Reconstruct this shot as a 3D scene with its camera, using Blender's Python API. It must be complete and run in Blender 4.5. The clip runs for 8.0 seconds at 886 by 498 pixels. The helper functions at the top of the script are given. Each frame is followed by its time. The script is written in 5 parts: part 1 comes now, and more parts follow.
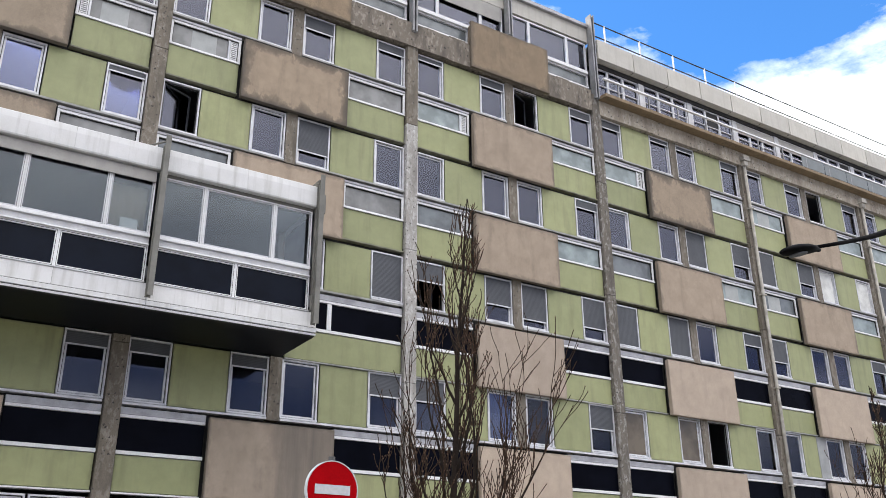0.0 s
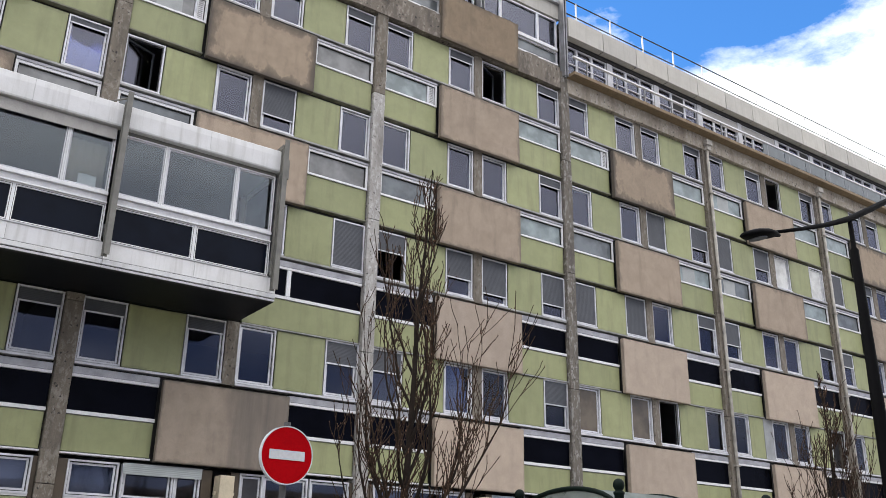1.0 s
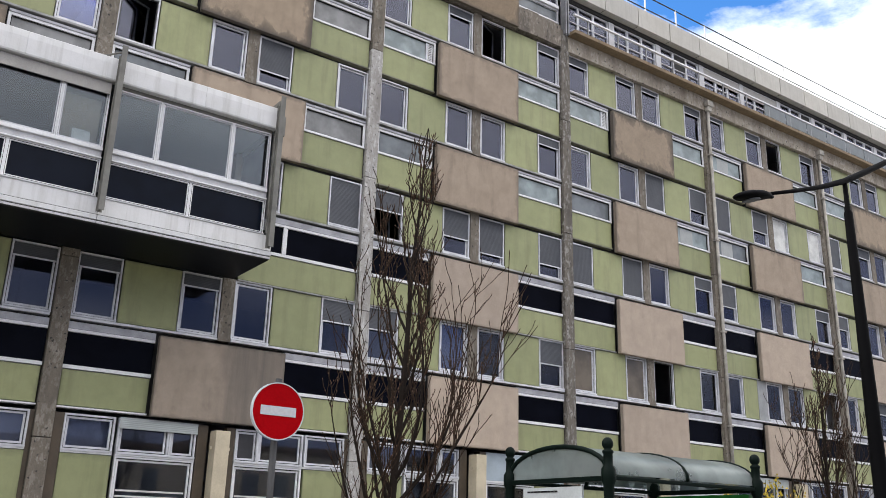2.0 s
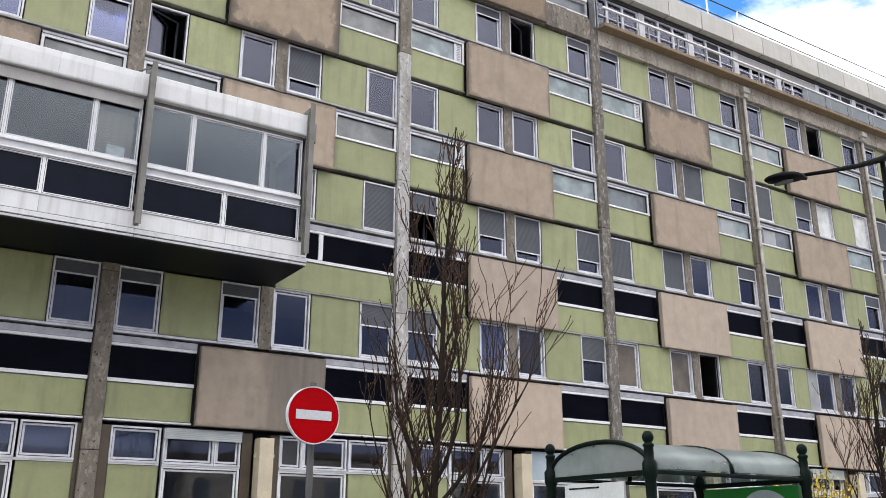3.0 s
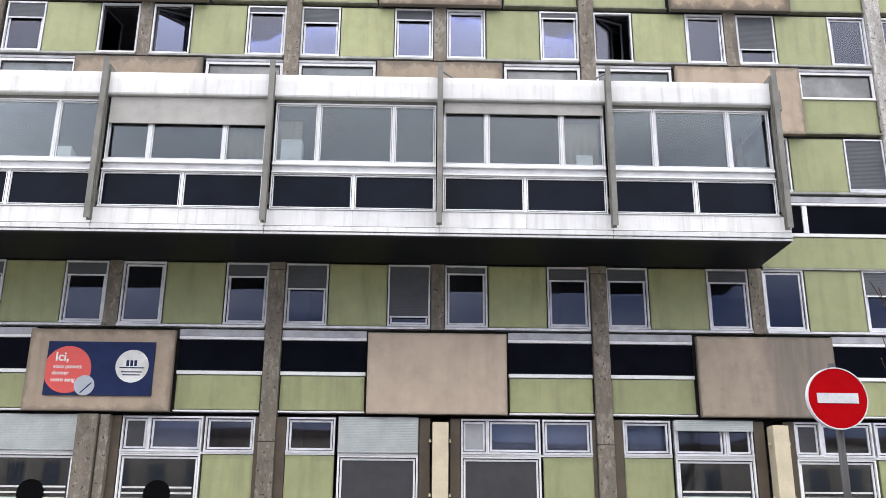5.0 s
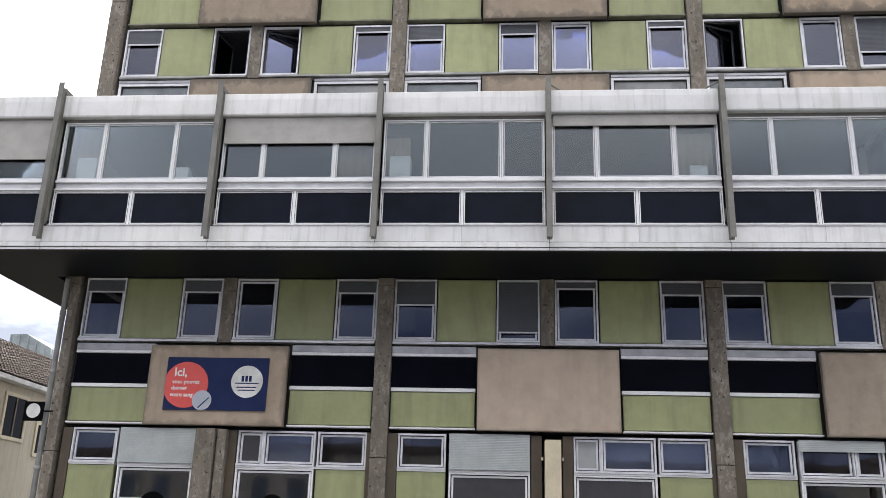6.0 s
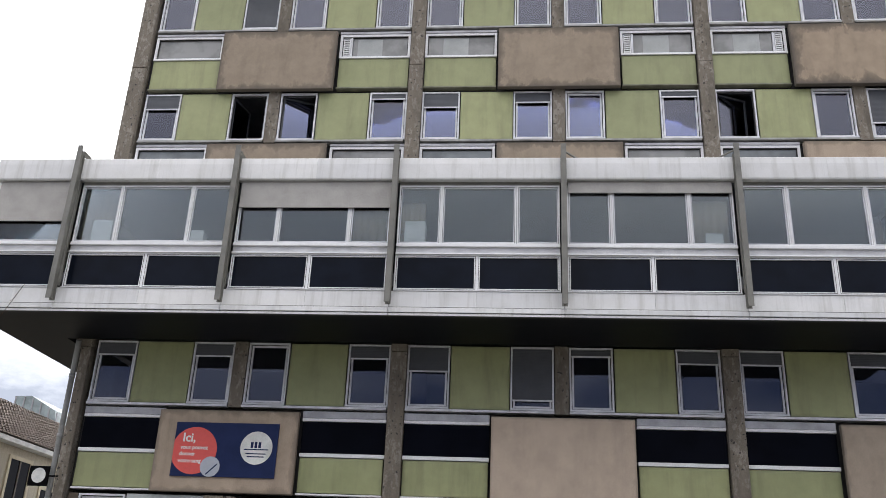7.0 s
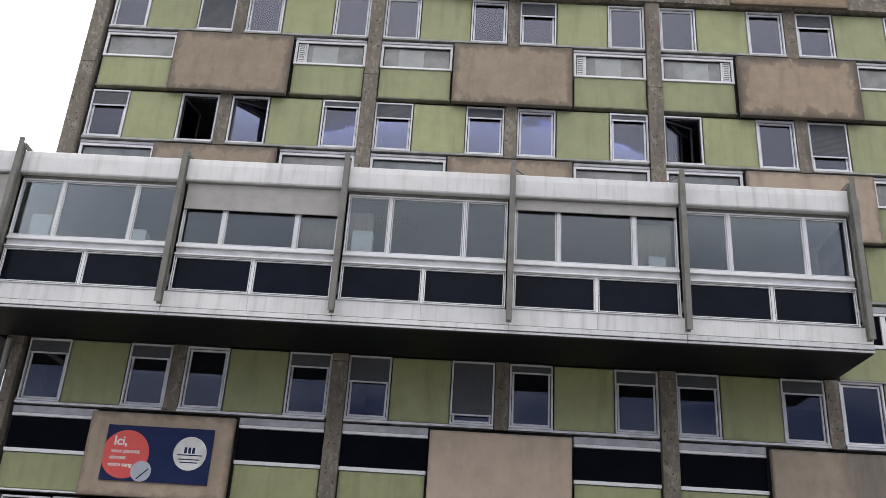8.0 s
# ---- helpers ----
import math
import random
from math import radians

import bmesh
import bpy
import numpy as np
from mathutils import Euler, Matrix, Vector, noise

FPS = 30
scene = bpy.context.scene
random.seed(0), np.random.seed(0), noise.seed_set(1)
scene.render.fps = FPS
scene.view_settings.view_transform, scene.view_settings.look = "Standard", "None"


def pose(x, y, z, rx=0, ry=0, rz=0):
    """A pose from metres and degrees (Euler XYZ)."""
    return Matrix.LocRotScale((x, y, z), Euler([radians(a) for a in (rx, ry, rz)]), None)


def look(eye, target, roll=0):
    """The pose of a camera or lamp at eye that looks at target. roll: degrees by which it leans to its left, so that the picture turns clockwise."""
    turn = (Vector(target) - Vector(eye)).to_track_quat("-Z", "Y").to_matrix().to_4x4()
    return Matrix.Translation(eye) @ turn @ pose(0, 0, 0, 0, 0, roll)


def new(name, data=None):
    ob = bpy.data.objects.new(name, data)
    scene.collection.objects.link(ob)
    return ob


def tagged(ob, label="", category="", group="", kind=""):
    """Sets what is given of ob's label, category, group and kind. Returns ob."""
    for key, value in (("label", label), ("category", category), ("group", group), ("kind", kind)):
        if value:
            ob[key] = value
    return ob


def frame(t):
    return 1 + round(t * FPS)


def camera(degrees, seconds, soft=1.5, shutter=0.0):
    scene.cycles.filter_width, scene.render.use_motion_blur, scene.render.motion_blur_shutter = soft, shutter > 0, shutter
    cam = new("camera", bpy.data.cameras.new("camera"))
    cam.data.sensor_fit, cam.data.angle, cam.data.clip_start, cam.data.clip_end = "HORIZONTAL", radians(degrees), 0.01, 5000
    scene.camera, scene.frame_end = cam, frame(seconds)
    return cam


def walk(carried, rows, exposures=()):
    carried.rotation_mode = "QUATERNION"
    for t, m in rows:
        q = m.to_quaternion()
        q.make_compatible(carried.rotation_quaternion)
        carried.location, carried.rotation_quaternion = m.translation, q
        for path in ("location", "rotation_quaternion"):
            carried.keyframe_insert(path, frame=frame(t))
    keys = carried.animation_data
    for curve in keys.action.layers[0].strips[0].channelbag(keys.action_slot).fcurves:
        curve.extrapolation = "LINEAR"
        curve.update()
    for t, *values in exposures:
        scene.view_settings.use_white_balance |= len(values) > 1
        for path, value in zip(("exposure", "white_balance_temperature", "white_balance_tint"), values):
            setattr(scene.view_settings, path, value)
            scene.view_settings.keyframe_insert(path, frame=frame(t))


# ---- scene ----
cam = camera(52.71, 8.0, soft=0.7)
PATH = [
    (0.0, 9.740, -18.648, 1.676, -32.11, 22.23, 0.32),
    (0.5, 9.738, -18.627, 1.675, -34.22, 21.21, -0.15),
    (1.0, 9.730, -18.603, 1.665, -35.30, 20.49, -0.96),
    (1.5, 9.746, -18.598, 1.656, -36.57, 18.56, -2.38),
    (1.7, 9.764, -18.631, 1.662, -36.19, 18.07, -2.00),
    (2.8, 9.984, -18.630, 1.671, -33.57, 17.97, -0.19),
    (3.0, 9.987, -18.645, 1.641, -32.18, 18.02, -0.03),
    (3.5, 10.004, -18.605, 1.645, -25.60, 17.94, -0.10),
    (4.0, 9.953, -18.588, 1.642, -17.52, 17.41, -0.18),
    (4.5, 9.946, -18.524, 1.655, -10.66, 17.03, 0.14),
    (5.0, 9.838, -18.516, 1.652, -1.42, 17.37, -0.40),
    (5.2, 9.774, -18.511, 1.643, 1.11, 17.77, -0.72),
    (6.3, 9.401, -18.349, 1.677, 4.55, 18.89, -1.63),
    (6.5, 9.361, -18.340, 1.681, 4.64, 21.14, -1.73),
    (7.0, 9.316, -18.323, 1.703, 4.54, 22.46, -2.28),
    (7.5, 9.297, -18.319, 1.709, 3.76, 22.68, -3.41),
    (8.0, 9.281, -18.327, 1.705, 0.27, 23.43, -3.33),
]
EXPOSURES = [(0.0, 0.30), (1.5, 0.09), (3.0, 0.38), (3.5, 0.69), (4.0, 1.0), (4.5, 1.08), (5.0, 0.76), (5.2, 0.65), (6.3, 0.06), (6.5, 0.02), (8.0, -0.01)]
walk(cam, [(t, pose(x, y, z, 90 + pitch, roll, yaw)) for t, x, y, z, yaw, pitch, roll in PATH], EXPOSURES)

# ---- sky and sun ----
SUN_EL, SUN_AZ = 50.0, -50.0  # the sun stands high behind the building, veiled by cloud
world = bpy.data.worlds.new("sky")
scene.world = world
world.use_nodes = True
wn, wl = world.node_tree.nodes, world.node_tree.links
wn.clear()
w_out = wn.new("ShaderNodeOutputWorld")
w_bg = wn.new("ShaderNodeBackground")
w_sky = wn.new("ShaderNodeTexSky")
w_sky.sky_type, w_sky.sun_disc = "NISHITA", False
w_sky.sun_elevation, w_sky.sun_rotation = radians(SUN_EL), radians(SUN_AZ)
w_sky.air_density, w_sky.dust_density, w_sky.ozone_density = 1.0, 0.6, 2.0
w_tc = wn.new("ShaderNodeTexCoord")


def w_math(op, a, b=0.0, clamp=False):
    n = wn.new("ShaderNodeMath")
    n.operation, n.use_clamp = op, clamp
    for i, v in enumerate((a, b)):
        if isinstance(v, (int, float)):
            n.inputs[i].default_value = v
        else:
            wl.new(v, n.inputs[i])
    return n.outputs[0]


w_map = wn.new("ShaderNodeMapping")
w_map.inputs["Scale"].default_value = (1.0, 1.0, 2.2)
wl.new(w_tc.outputs["Generated"], w_map.inputs["Vector"])
w_n1 = wn.new("ShaderNodeTexNoise")
w_n1.inputs["Scale"].default_value, w_n1.inputs["Detail"].default_value, w_n1.inputs["Roughness"].default_value = 5.5, 9.0, 0.6
wl.new(w_map.outputs[0], w_n1.inputs["Vector"])
# a wide clear patch in an otherwise clouded sky
w_dot = wn.new("ShaderNodeVectorMath")
w_dot.operation = "DOT_PRODUCT"
w_dot.inputs[1].default_value = Vector((0.561, 0.397, 0.726)).normalized()
wl.new(w_tc.outputs["Generated"], w_dot.inputs[0])
w_clear = w_math("MULTIPLY", w_math("SUBTRACT", w_dot.outputs["Value"], 0.9585), 46.0)
w_cover = w_math("SUBTRACT", w_math("MULTIPLY", w_math("SUBTRACT", w_n1.outputs["Fac"], 0.5), 3.2), w_clear)
w_sep = wn.new("ShaderNodeSeparateXYZ")
wl.new(w_tc.outputs["Generated"], w_sep.inputs[0])
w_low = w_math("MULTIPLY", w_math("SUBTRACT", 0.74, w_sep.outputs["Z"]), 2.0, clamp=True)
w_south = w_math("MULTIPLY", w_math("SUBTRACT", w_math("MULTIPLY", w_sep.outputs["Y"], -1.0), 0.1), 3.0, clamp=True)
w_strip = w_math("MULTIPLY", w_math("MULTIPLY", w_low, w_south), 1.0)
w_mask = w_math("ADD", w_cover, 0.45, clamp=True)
w_dark_band = w_math("MULTIPLY", w_strip, w_math("SUBTRACT", 1.35, w_math("MULTIPLY", w_n1.outputs["Fac"], 0.9), clamp=True))
w_scale = wn.new("ShaderNodeMix")
w_scale.data_type, w_scale.blend_type = "RGBA", "MULTIPLY"
w_scale.inputs["Factor"].default_value = 1.0
wl.new(w_sky.outputs[0], w_scale.inputs["A"])
w_scale.inputs["B"].default_value = (0.055, 0.114, 0.170, 1)
w_n2 = wn.new("ShaderNodeTexNoise")
w_n2.inputs["Scale"].default_value, w_n2.inputs["Detail"].default_value = 3.2, 6.0
wl.new(w_map.outputs[0], w_n2.inputs["Vector"])
w_ramp = wn.new("ShaderNodeValToRGB")
w_ramp.color_ramp.elements[0].position, w_ramp.color_ramp.elements[0].color = 0.3, (1.38, 1.40, 1.47, 1)
w_ramp.color_ramp.elements[1].position, w_ramp.color_ramp.elements[1].color = 0.62, (1.84, 1.81, 1.83, 1)
wl.new(w_n2.outputs["Fac"], w_ramp.inputs["Fac"])
w_mix = wn.new("ShaderNodeMix")
w_mix.data_type = "RGBA"
wl.new(w_mask, w_mix.inputs["Factor"])
wl.new(w_scale.outputs["Result"], w_mix.inputs["A"])
wl.new(w_ramp.outputs[0], w_mix.inputs["B"])
w_mix2 = wn.new("ShaderNodeMix")  # an unseen slate-blue band added low in the south to darken lower window reflections
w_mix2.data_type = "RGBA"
wl.new(w_dark_band, w_mix2.inputs["Factor"])
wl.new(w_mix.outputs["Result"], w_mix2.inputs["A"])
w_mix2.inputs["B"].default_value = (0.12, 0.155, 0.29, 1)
w_north = w_math("MULTIPLY", w_math("MULTIPLY", w_math("SUBTRACT", 0.36, w_sep.outputs["Z"]), 6.0, clamp=True), w_math("MULTIPLY", w_sep.outputs["Y"], 3.0, clamp=True))
w_veil = w_math("MULTIPLY", w_north, w_math("SUBTRACT", 1.7, w_math("MULTIPLY", w_n1.outputs["Fac"], 1.8), clamp=True))
w_mix3 = wn.new("ShaderNodeMix")  # grey cloud low in the north
w_mix3.data_type = "RGBA"
wl.new(w_veil, w_mix3.inputs["Factor"])
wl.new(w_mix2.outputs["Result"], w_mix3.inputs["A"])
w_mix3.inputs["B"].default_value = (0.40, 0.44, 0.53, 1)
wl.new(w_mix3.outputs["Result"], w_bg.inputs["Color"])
w_bg.inputs["Strength"].default_value = 1.52
wl.new(w_bg.outputs[0], w_out.inputs[0])

sun = new("sun", bpy.data.lights.new("sun", "SUN"))
sun.data.energy, sun.data.angle, sun.data.color = 1.2, radians(14), (1.0, 0.96, 0.9)
sa, se = radians(SUN_AZ), radians(SUN_EL)
sun_dir = Vector((math.sin(sa) * math.cos(se), math.cos(sa) * math.cos(se), math.sin(se)))
sun.matrix_world = look(sun_dir * 80, (0, 0, 0))


# ---- materials ----
def material(name, rough=0.6, metal=0.0):
    m = bpy.data.materials.new(name)
    m.use_nodes = True
    n, l = m.node_tree.nodes, m.node_tree.links
    b = n["Principled BSDF"]
    b.inputs["Roughness"].default_value, b.inputs["Metallic"].default_value = rough, metal
    return m, n, l, b


def coords(n, l, scale=(1, 1, 1), vary=True):
    """Object coordinates at real size, shifted from one object to the next."""
    tc = n.new("ShaderNodeTexCoord")
    mp = n.new("ShaderNodeMapping")
    mp.inputs["Scale"].default_value = scale
    l.new(tc.outputs["Object"], mp.inputs["Vector"])
    if vary:
        oi = n.new("ShaderNodeObjectInfo")
        ml = n.new("ShaderNodeMath")
        ml.operation = "MULTIPLY"
        ml.inputs[1].default_value = 57.0
        l.new(oi.outputs["Random"], ml.inputs[0])
        l.new(ml.outputs[0], mp.inputs["Location"])
    return mp.outputs[0]


def noise_tex(n, l, vec, scale, detail=5.0, rough=0.55):
    t = n.new("ShaderNodeTexNoise")
    t.inputs["Scale"].default_value, t.inputs["Detail"].default_value, t.inputs["Roughness"].default_value = scale, detail, rough
    l.new(vec, t.inputs["Vector"])
    return t.outputs["Fac"]


def ramp(n, l, fac, stops):
    r = n.new("ShaderNodeValToRGB")
    e = r.color_ramp.elements
    while len(e) < len(stops):
        e.new(0.5)
    for el, (p, c) in zip(e, stops):
        el.position, el.color = p, (*c, 1) if len(c) == 3 else c
    l.new(fac, r.inputs["Fac"])
    return r.outputs["Color"]


def mixed(n, l, a, b, fac, mode="MIX"):
    x = n.new("ShaderNodeMix")
    x.data_type, x.blend_type = "RGBA", mode
    for sock, v in (("Factor", fac), ("A", a), ("B", b)):
        if isinstance(v, (int, float)):
            x.inputs[sock].default_value = v
        elif isinstance(v, tuple):
            x.inputs[sock].default_value = (*v, 1)
        else:
            l.new(v, x.inputs[sock])
    return x.outputs["Result"]


def bumped(n, l, b, height, strength=0.3, distance=0.01):
    u = n.new("ShaderNodeBump")
    u.inputs["Strength"].default_value, u.inputs["Distance"].default_value = strength, distance
    l.new(height, u.inputs["Height"])
    l.new(u.outputs[0], b.inputs["Normal"])


def weathered(name, base, blotch, streak, rough=0.75, fine=60.0, bump=0.3, streak_amount=0.6, grain=0.25, mottle=0.0, runs=5.0):
    """A mineral or painted surface with grain, blotches and rain streaks."""
    m, n, l, b = material(name, rough)
    v = coords(n, l)
    g = noise_tex(n, l, v, fine, 4.0, 0.7)
    big = noise_tex(n, l, v, 1.7, 5.0, 0.6)
    vs = coords(n, l, (runs, runs, 0.35))
    st = noise_tex(n, l, vs, 1.6, 6.0, 0.6)
    c = mixed(n, l, base, blotch, ramp(n, l, big, [(0.38, (0, 0, 0)), (0.68, (1, 1, 1))]))
    sm = ramp(n, l, st, [(0.5, (0, 0, 0)), (0.72, (streak_amount,) * 3)])
    c = mixed(n, l, c, streak, sm)
    if mottle:
        mid = noise_tex(n, l, v, 4.5, 6.0, 0.65)
        c = mixed(n, l, c, ramp(n, l, mid, [(0.32, (1 - mottle,) * 3), (0.55, (1.0,) * 3), (0.72, (1 + mottle * 0.4,) * 3)]), 1.0, "MULTIPLY")
    gr = ramp(n, l, g, [(0.3, (1 - grain,) * 3), (0.7, (1 + grain * 0.4,) * 3)])
    c = mixed(n, l, c, gr, 1.0, "MULTIPLY")
    oi = n.new("ShaderNodeObjectInfo")
    tone = ramp(n, l, oi.outputs["Random"], [(0.0, (0.90, 0.90, 0.90)), (1.0, (1.08, 1.07, 1.05))])
    c = mixed(n, l, c, tone, 1.0, "MULTIPLY")
    l.new(c, b.inputs["Base Color"])
    bumped(n, l, b, g, bump, 0.008)
    return m


def flaked(name, base, dark, pale, rough=0.9, pits=6.0):
    """Old concrete whose skin has come off in patches, with dark pits."""
    m, n, l, b = material(name, rough)
    v = coords(n, l)
    g = noise_tex(n, l, v, 45.0, 5.0, 0.7)
    p = noise_tex(n, l, coords(n, l, (1.0, 1.0, 0.5)), 11.0, 9.0, 0.7)
    q = noise_tex(n, l, coords(n, l, (2.5, 2.5, 0.6)), 1.2, 4.0)
    vo = n.new("ShaderNodeTexVoronoi")
    vo.inputs["Scale"].default_value = pits
    warp = n.new("ShaderNodeVectorMath")
    warp.operation = "MULTIPLY_ADD"
    rough_v = n.new("ShaderNodeTexNoise")
    rough_v.inputs["Scale"].default_value, rough_v.inputs["Detail"].default_value = 14.0, 3.0
    l.new(v, rough_v.inputs["Vector"])
    l.new(rough_v.outputs["Color"], warp.inputs[0])
    warp.inputs[1].default_value = (0.13, 0.13, 0.13)
    l.new(v, warp.inputs[2])
    l.new(warp.outputs[0], vo.inputs["Vector"])
    c = mixed(n, l, base, pale, ramp(n, l, p, [(0.52, (0, 0, 0)), (0.58, (1, 1, 1))]))
    c = mixed(n, l, c, dark, ramp(n, l, q, [(0.45, (0, 0, 0)), (0.75, (0.8, 0.8, 0.8))]))
    c = mixed(n, l, c, (0.035, 0.032, 0.03), ramp(n, l, vo.outputs["Distance"], [(0.12, (0.9, 0.9, 0.9)), (0.22, (0, 0, 0))]))
    c = mixed(n, l, c, ramp(n, l, g, [(0.3, (0.7,) * 3), (0.7, (1.1,) * 3)]), 1.0, "MULTIPLY")
    l.new(c, b.inputs["Base Color"])
    bumped(n, l, b, p, 0.7, 0.03)
    return m


def painted(name, color, rough=0.45, metal=0.0, dirt=0.25):
    m, n, l, b = material(name, rough, metal)
    v = coords(n, l)
    s = noise_tex(n, l, v, 3.0, 6.0)
    g = noise_tex(n, l, v, 40.0, 3.0)
    c = mixed(n, l, color, tuple(x * (1 - dirt) for x in color), ramp(n, l, s, [(0.4, (0, 0, 0)), (0.65, (1, 1, 1))]))
    c = mixed(n, l, c, ramp(n, l, g, [(0.3, (0.9,) * 3), (0.7, (1.05,) * 3)]), 1.0, "MULTIPLY")
    l.new(c, b.inputs["Base Color"])
    bumped(n, l, b, g, 0.08, 0.003)
    return m


def window_glass(name, ior, tint, sheen=(0.90, 0.92, 1.0)):
    """Thin clear glazing: mirrors by Fresnel, lets the rest through."""
    m = bpy.data.materials.new(name)
    m.use_nodes = True
    n, l = m.node_tree.nodes, m.node_tree.links
    n.clear()
    o = n.new("ShaderNodeOutputMaterial")
    tr = n.new("ShaderNodeBsdfTransparent")
    tr.inputs["Color"].default_value = (*tint, 1)
    gl = n.new("ShaderNodeBsdfGlossy")
    gl.inputs["Roughness"].default_value = 0.02
    gl.inputs["Color"].default_value = (*sheen, 1)
    fr = n.new("ShaderNodeFresnel")
    fr.inputs["IOR"].default_value = ior
    mx = n.new("ShaderNodeMixShader")
    l.new(fr.outputs[0], mx.inputs[0])
    l.new(tr.outputs[0], mx.inputs[1])
    l.new(gl.outputs[0], mx.inputs[2])
    l.new(mx.outputs[0], o.inputs[0])
    v = coords(n, l)
    u = n.new("ShaderNodeBump")
    u.inputs["Strength"].default_value, u.inputs["Distance"].default_value = 0.05, 0.02
    l.new(noise_tex(n, l, v, 1.3, 1.0), u.inputs["Height"])
    l.new(u.outputs[0], gl.inputs["Normal"])
    return m


def dull_glass(name, color, rough, spec=0.5):
    m, n, l, b = material(name, rough)
    b.inputs["IOR"].default_value = 1.6
    v = coords(n, l)
    s = noise_tex(n, l, v, 1.6, 4.0)
    c = mixed(n, l, color, tuple(x * 0.62 for x in color), ramp(n, l, s, [(0.4, (0, 0, 0)), (0.62, (1, 1, 1))]))
    l.new(c, b.inputs["Base Color"])
    b.inputs["Specular IOR Level"].default_value = spec
    return m


M_GREEN = weathered("green_enamel", (0.325, 0.342, 0.170), (0.285, 0.305, 0.147), (0.15, 0.152, 0.08), 0.55, 90.0, 0.06, 0.36, 0.06, 0.06, 2.6)
M_PEBBLE = weathered("pebbledash", (0.42, 0.337, 0.257), (0.368, 0.294, 0.223), (0.21, 0.168, 0.13), 0.9, 60.0, 0.6, 0.42, 0.22, 0.10, 2.2)
M_PEBBLE_BROWN = weathered("brown_pebbledash", (0.31, 0.235, 0.158), (0.26, 0.195, 0.13), (0.14, 0.108, 0.08), 0.9, 60.0, 0.6, 0.35, 0.34, 0.14, 2.2)
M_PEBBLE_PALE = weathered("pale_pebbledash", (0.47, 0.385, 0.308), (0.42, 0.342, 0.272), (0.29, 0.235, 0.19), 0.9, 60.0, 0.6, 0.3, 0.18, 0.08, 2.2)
M_STAINED = weathered("stained_pebbledash", (0.40, 0.315, 0.228), (0.35, 0.275, 0.20), (0.20, 0.16, 0.12), 0.9, 60.0, 0.6, 0.45, 0.2, 0.12, 2.2)
M_PEBBLE_GREY = weathered("grey_brown_pebbledash", (0.345, 0.28, 0.21), (0.30, 0.242, 0.18), (0.19, 0.155, 0.12), 0.9, 60.0, 0.6, 0.4, 0.2, 0.12, 2.2)
def run_stained(name, x_from):
    """Pebbledash with one wide patch of run-down dirt."""
    m = weathered(name, (0.38, 0.31, 0.245), (0.33, 0.27, 0.21), (0.22, 0.185, 0.15), 0.9, 60.0, 0.6, 0.25, 0.2, 0.12, 2.2)
    n, l = m.node_tree.nodes, m.node_tree.links
    b = n["Principled BSDF"]
    old = b.inputs["Base Color"].links[0].from_socket
    tc = n.new("ShaderNodeTexCoord")
    sx = n.new("ShaderNodeSeparateXYZ")
    l.new(tc.outputs["Object"], sx.inputs[0])
    w1 = noise_tex(n, l, coords(n, l, (2.0, 2.0, 0.5), False), 2.0, 5.0)
    ma = n.new("ShaderNodeMath")
    ma.operation = "MULTIPLY_ADD"
    l.new(w1, ma.inputs[0])
    ma.inputs[1].default_value = 1.1
    l.new(sx.outputs["X"], ma.inputs[2])
    mr = n.new("ShaderNodeMapRange")
    mr.inputs["From Min"].default_value, mr.inputs["From Max"].default_value = x_from + 0.25, x_from + 0.95
    l.new(ma.outputs[0], mr.inputs["Value"])
    drip = noise_tex(n, l, coords(n, l, (4.0, 4.0, 0.22), False), 1.5, 6.0, 0.6)
    amt = mixed(n, l, ramp(n, l, drip, [(0.3, (0.45,) * 3), (0.65, (0.85,) * 3)]), mr.outputs[0], 1.0, "MULTIPLY")
    l.new(mixed(n, l, old, (0.13, 0.115, 0.10), amt), b.inputs["Base Color"])
    return m


M_RUN = run_stained("run_stained_pebbledash", 16.95)


def dark_rim(m, color, width, height, reach, amount):
    """Darken a slab unevenly along its rim; on the pebbledash slabs this is dirt."""
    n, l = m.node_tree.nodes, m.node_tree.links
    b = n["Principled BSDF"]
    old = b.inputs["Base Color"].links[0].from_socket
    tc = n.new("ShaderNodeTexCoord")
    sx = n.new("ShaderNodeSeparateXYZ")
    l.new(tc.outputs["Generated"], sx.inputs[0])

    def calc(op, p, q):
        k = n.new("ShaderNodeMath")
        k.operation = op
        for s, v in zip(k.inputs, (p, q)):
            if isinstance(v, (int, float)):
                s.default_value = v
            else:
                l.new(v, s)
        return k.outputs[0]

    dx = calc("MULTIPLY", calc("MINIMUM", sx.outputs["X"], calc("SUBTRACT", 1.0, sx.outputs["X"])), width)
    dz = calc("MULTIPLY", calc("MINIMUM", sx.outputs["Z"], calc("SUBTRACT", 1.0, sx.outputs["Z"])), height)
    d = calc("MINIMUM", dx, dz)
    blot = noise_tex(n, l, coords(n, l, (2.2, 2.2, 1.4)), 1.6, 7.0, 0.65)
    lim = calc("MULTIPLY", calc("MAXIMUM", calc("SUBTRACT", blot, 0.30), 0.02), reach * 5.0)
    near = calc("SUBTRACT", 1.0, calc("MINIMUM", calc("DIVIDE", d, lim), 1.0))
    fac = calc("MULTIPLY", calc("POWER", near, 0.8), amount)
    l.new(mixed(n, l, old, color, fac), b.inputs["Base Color"])


